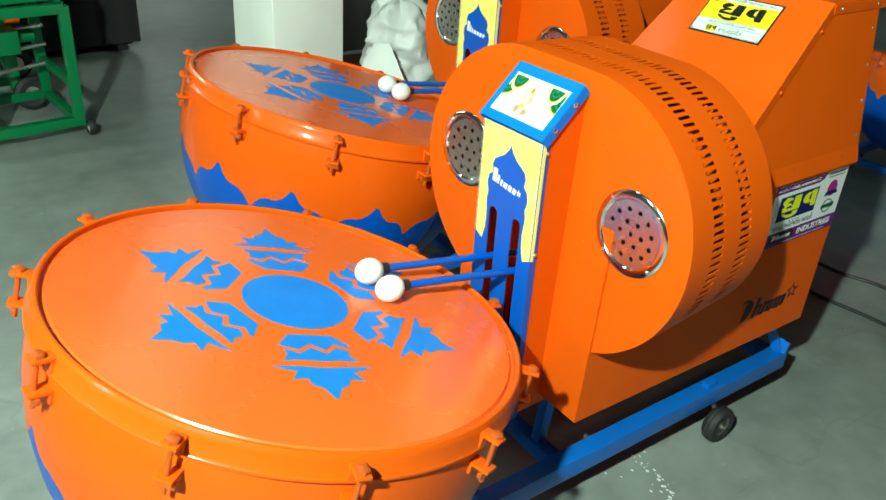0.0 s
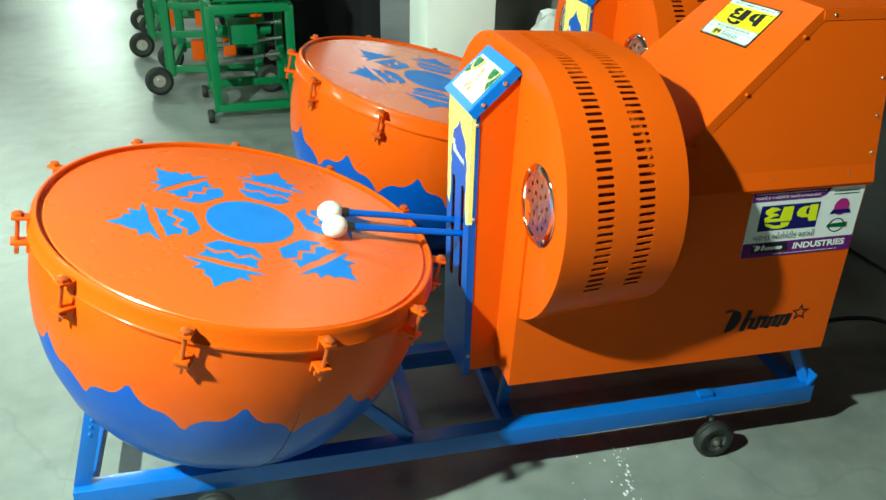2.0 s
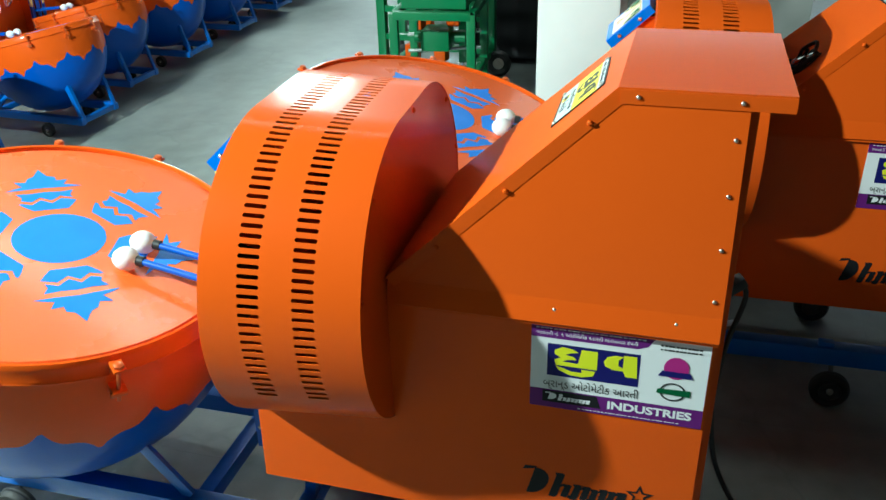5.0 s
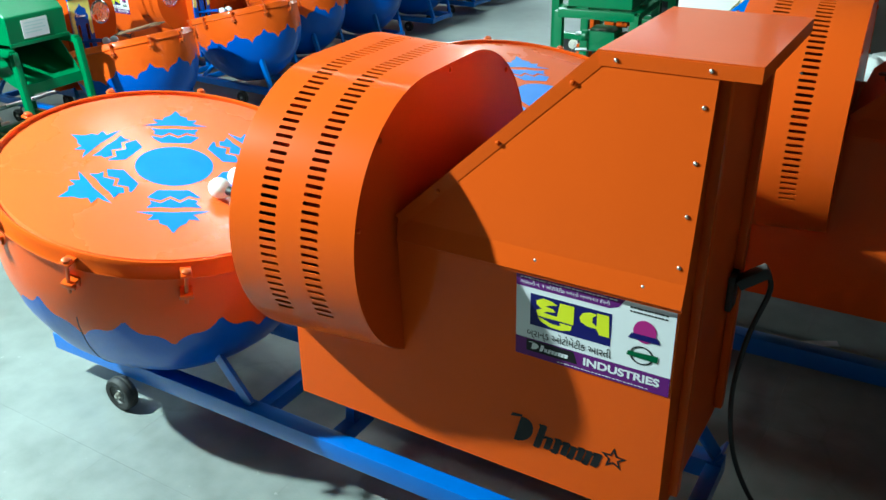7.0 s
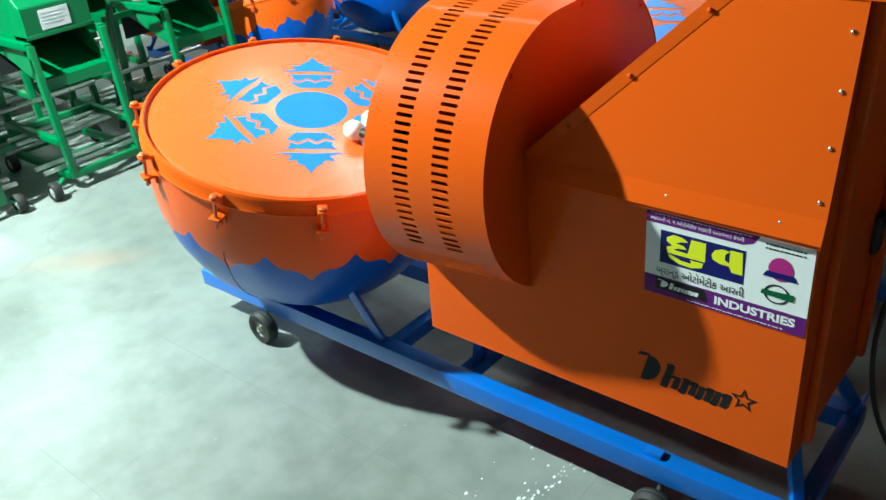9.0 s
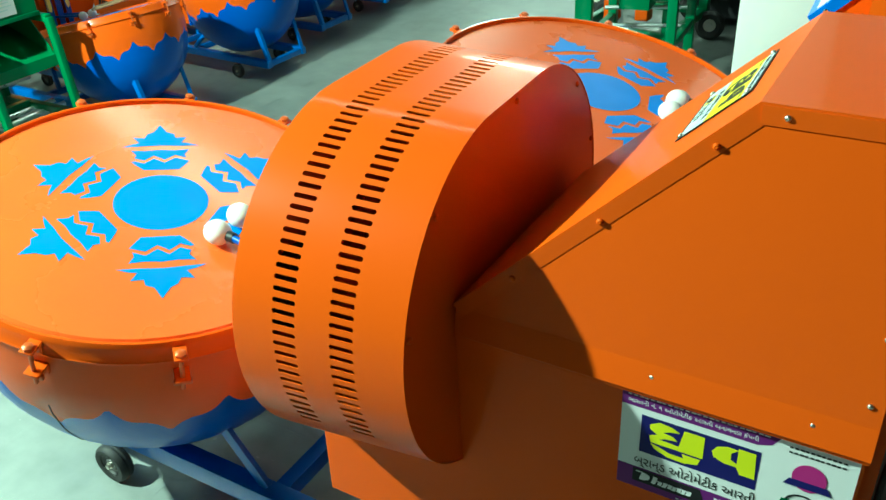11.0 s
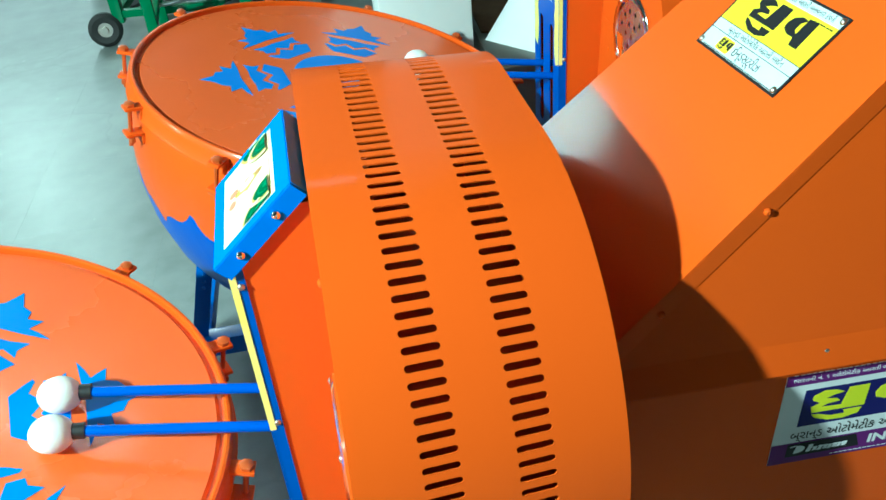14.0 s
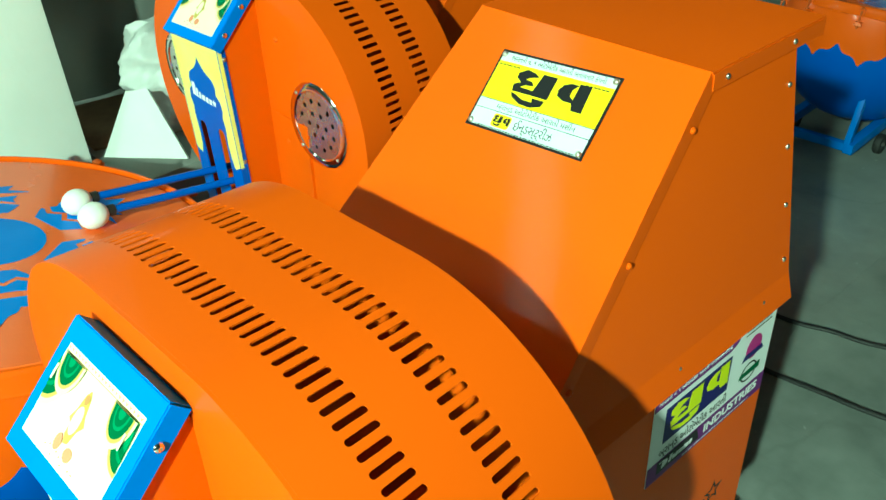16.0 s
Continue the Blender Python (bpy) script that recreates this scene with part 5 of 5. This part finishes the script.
tagged(part("grey_sheet", bm, CRATE_GREY, None, smooth=1.2), "dull grey sheet standing in slack folds on the crate", "sheet")

cabinet = thing("black_cabinet", pose(1.09, 5.44, 0), "tall black cloth-draped cabinet behind the carts", "cabinet")
bm = bmesh.new()
box(bm, -0.44, 0.44, -0.27, 0.27, 0.04, 2.05, 0.01)
part("body", bm, DARK, cabinet)
bm = bmesh.new()
ring = []
for k in range(121):
    a = k / 120 * 4
    side, f = int(a) % 4, a - int(a)
    corners = ((-0.47, -0.30), (0.47, -0.30), (0.47, 0.30), (-0.47, 0.30), (-0.47, -0.30))
    x = corners[side][0] + (corners[side + 1][0] - corners[side][0]) * f
    y = corners[side][1] + (corners[side + 1][1] - corners[side][1]) * f
    ring.append((x, y, 0.014 * math.sin(k * 0.9) + 0.010 * math.sin(k * 2.3)))
rows = []
for z, g in ((0.06, 1.0), (0.6, 0.9), (1.3, 0.6), (2.0, 0.15), (2.07, 0.0)):
    rows.append([bm.verts.new((x * (1 + w * g * 1.2), y * (1 + w * g * 2), z + 0.3 * w * (z < 0.1))) for x, y, w in ring])
for r0, r1 in zip(rows, rows[1:]):
    for k in range(120):
        bm.faces.new((r0[k], r0[k + 1], r1[k + 1], r1[k]))
bm.faces.new(rows[-1][:-1])
part("drape", bm, DARK, cabinet, "black cloth hanging in folds", smooth=1.2)
for x in (-0.38, 0.38):
    for y in (-0.22, 0.22):
        bm = bmesh.new()
        box(bm, x - 0.03, x + 0.03, y - 0.03, y + 0.03, 0, 0.039)
        part("foot", bm, BLACK, cabinet)

# ---------------------------------------------------------------- loose cords and leads
def loose_cords(name, m, count, reach, height, r, material, label, category, seed):
    """Several loops of cord lying over one another."""
    rng = random.Random(seed)
    top = thing(name, m, label, category)
    for k in range(count):
        pts = []
        for i in range(9):
            a = 2 * math.pi * i / 8 + k
            pts.append((reach * (0.55 + 0.45 * rng.random()) * math.cos(a) + 0.2 * reach * (rng.random() - 0.5), 0.8 * reach * (0.5 + 0.5 * rng.random()) * math.sin(a), r + height * rng.random() + 0.4 * r * k))
        bm = bmesh.new()
        tube(bm, spline(pts, 6), r, 6)
        part("cord", bm, material, top)
    return top


HEAP = Matrix.Translation((-1.30, 2.66, 0.564)) @ Matrix.Rotation(math.atan(-0.248), 4, "Y")
loose_cords("cord_heap", HEAP, 5, 0.16, 0.010, 0.0045, STRAW, "brown cords lying loose on the small drum", "cords", 3)
lead = loose_cords("cable_coil", Matrix.Translation((2.235, 1.985, 0.925)) @ Matrix.Rotation(-0.75, 4, "Y"), 5, 0.055, 0.03, 0.005, BLACK, "coiled black cable with foil ties resting on the slope", "cable", 8)
for k in range(3):
    bm = bmesh.new()
    made = ball(bm, (0.02 * k - 0.02, 0.03 - 0.025 * k, 0.028), 0.013, 8, (1.4, 0.7, 0.6))
    for v in made:
        v.co += Vector((0.004, 0.004, 0.003)) * noise.noise(v.co * 160)
    part("foil_tie", bm, CHROME, lead, "crumpled silver foil tie", smooth=0.2)


# ---------------------------------------------------------------- cables on the floor
def floor_cable(points, label):
    bm = bmesh.new()
    tube(bm, spline(points, 10), 0.0065)
    return tagged(part("floor_cable", bm, BLACK), label, "cable")


floor_cable([(2.213, 1.378, 0.0065), (2.28, 1.395, 0.0065), (2.35, 1.39, 0.0065), (2.51, 1.44, 0.0065), (2.66, 1.42, 0.0065), (2.71, 1.32, 0.0065), (2.72, 1.19, 0.0065), (2.74, 1.07, 0.0065), (2.77, 0.90, 0.0065), (2.88, 0.55, 0.0065), (3.2, 0.2, 0.0065)], "black power cable lying on the stone floor")
floor_cable([(2.870, 2.345, 0.0065), (2.895, 2.20, 0.0065), (2.90, 2.0, 0.0065), (2.93, 1.7, 0.0065), (2.94, 1.31, 0.0065), (2.98, 1.17, 0.0065), (3.02, 1.03, 0.0065), (3.2, 0.72, 0.0065), (3.7, 0.45, 0.0065)], "black power cable lying on the stone floor")
bm = bmesh.new()
plate(bm, [(-0.085, -0.016), (-0.02, -0.013), (0.08, -0.017), (0.084, 0.015), (0.01, 0.018), (-0.083, 0.014)], (), 0.0016)
strip = part("paper_strip", bm, SHEET, smooth=0)
strip.matrix_basis = pose(2.12, 2.21, 0.001, 0, 0, 30)
tagged(strip, "thin white paper strip lying on the stone floor", "paper")


rng = random.Random(5)
bm = bmesh.new()
for k in range(46):
    f = k / 45
    x, y = 1.535 - 0.03 * f + 0.012 * rng.gauss(0, 1), 0.99 - 0.20 * f + 0.012 * rng.gauss(0, 1)
    if k % 4 == 0:
        x, y = x - 0.16 * rng.random(), y + 0.05 * rng.gauss(0, 1)
    r = 0.0013 + 0.0034 * rng.random() ** 2
    plate(bm, [(x + r * (0.7 + 0.5 * rng.random()) * math.cos(radians(a)), y + 1.6 * r * (0.7 + 0.5 * rng.random()) * math.sin(radians(a))) for a in range(0, 360, 45)], (), 0.0006, Matrix.Translation((0, 0, 0.0003)))
drips = part("paint_drips", bm, WHITE_PRINT, None, smooth=0)
tagged(drips, "dried white paint drips on the stone floor", "paint drips", kind="stuff")

# ---------------------------------------------------------------- stone slabs of the floor
STEP, GAP = 0.495, 0.00008
slab_meshes = []
for size in (1,):
    bm = bmesh.new()
    h = STEP / 2 - GAP
    rim = 0.0001
    tops = [bm.verts.new((x, y, 0.0)) for x, y in ((-h + rim, -h + rim), (h - rim, -h + rim), (h - rim, h - rim), (-h + rim, h - rim))]
    lows = [bm.verts.new((x, y, -0.004)) for x, y in ((-h, -h), (h, -h), (h, h), (-h, h))]
    bm.faces.new(tops)
    for k in range(4):
        bm.faces.new((lows[k], lows[(k + 1) % 4], tops[(k + 1) % 4], tops[k]))
    mesh = bpy.data.meshes.new("stone_slab")
    bm.to_mesh(mesh)
    bm.free()
    mesh.materials.append(STONE)
    slab_meshes.append(mesh)
near, rest = [], []
for i in range(-17, 15):
    for j in range(-14, 36):
        x, y = 1.6 + (i + 0.5) * STEP, 0.25 + (j + 0.5) * STEP
        if X0 < x < X1 and Y0 < y < Y1:
            (near if -1.9 < x < 4.6 and -0.6 < y < 5.6 else rest).append((x, y))
for x, y in near:
    ob = new("stone_slab", slab_meshes[0])
    ob.parent, ob.location = floor, (x, y, 0)
bm = bmesh.new()
for x, y in rest:
    h = STEP / 2 - GAP
    bm.faces.new([bm.verts.new((x + a * h, y + b * h, 0.0)) for a, b in ((-1, -1), (1, -1), (1, 1), (-1, 1))])
far_slabs = part("stone_slabs", bm, STONE, floor, smooth=0)
far_slabs["kind"] = "stuff"
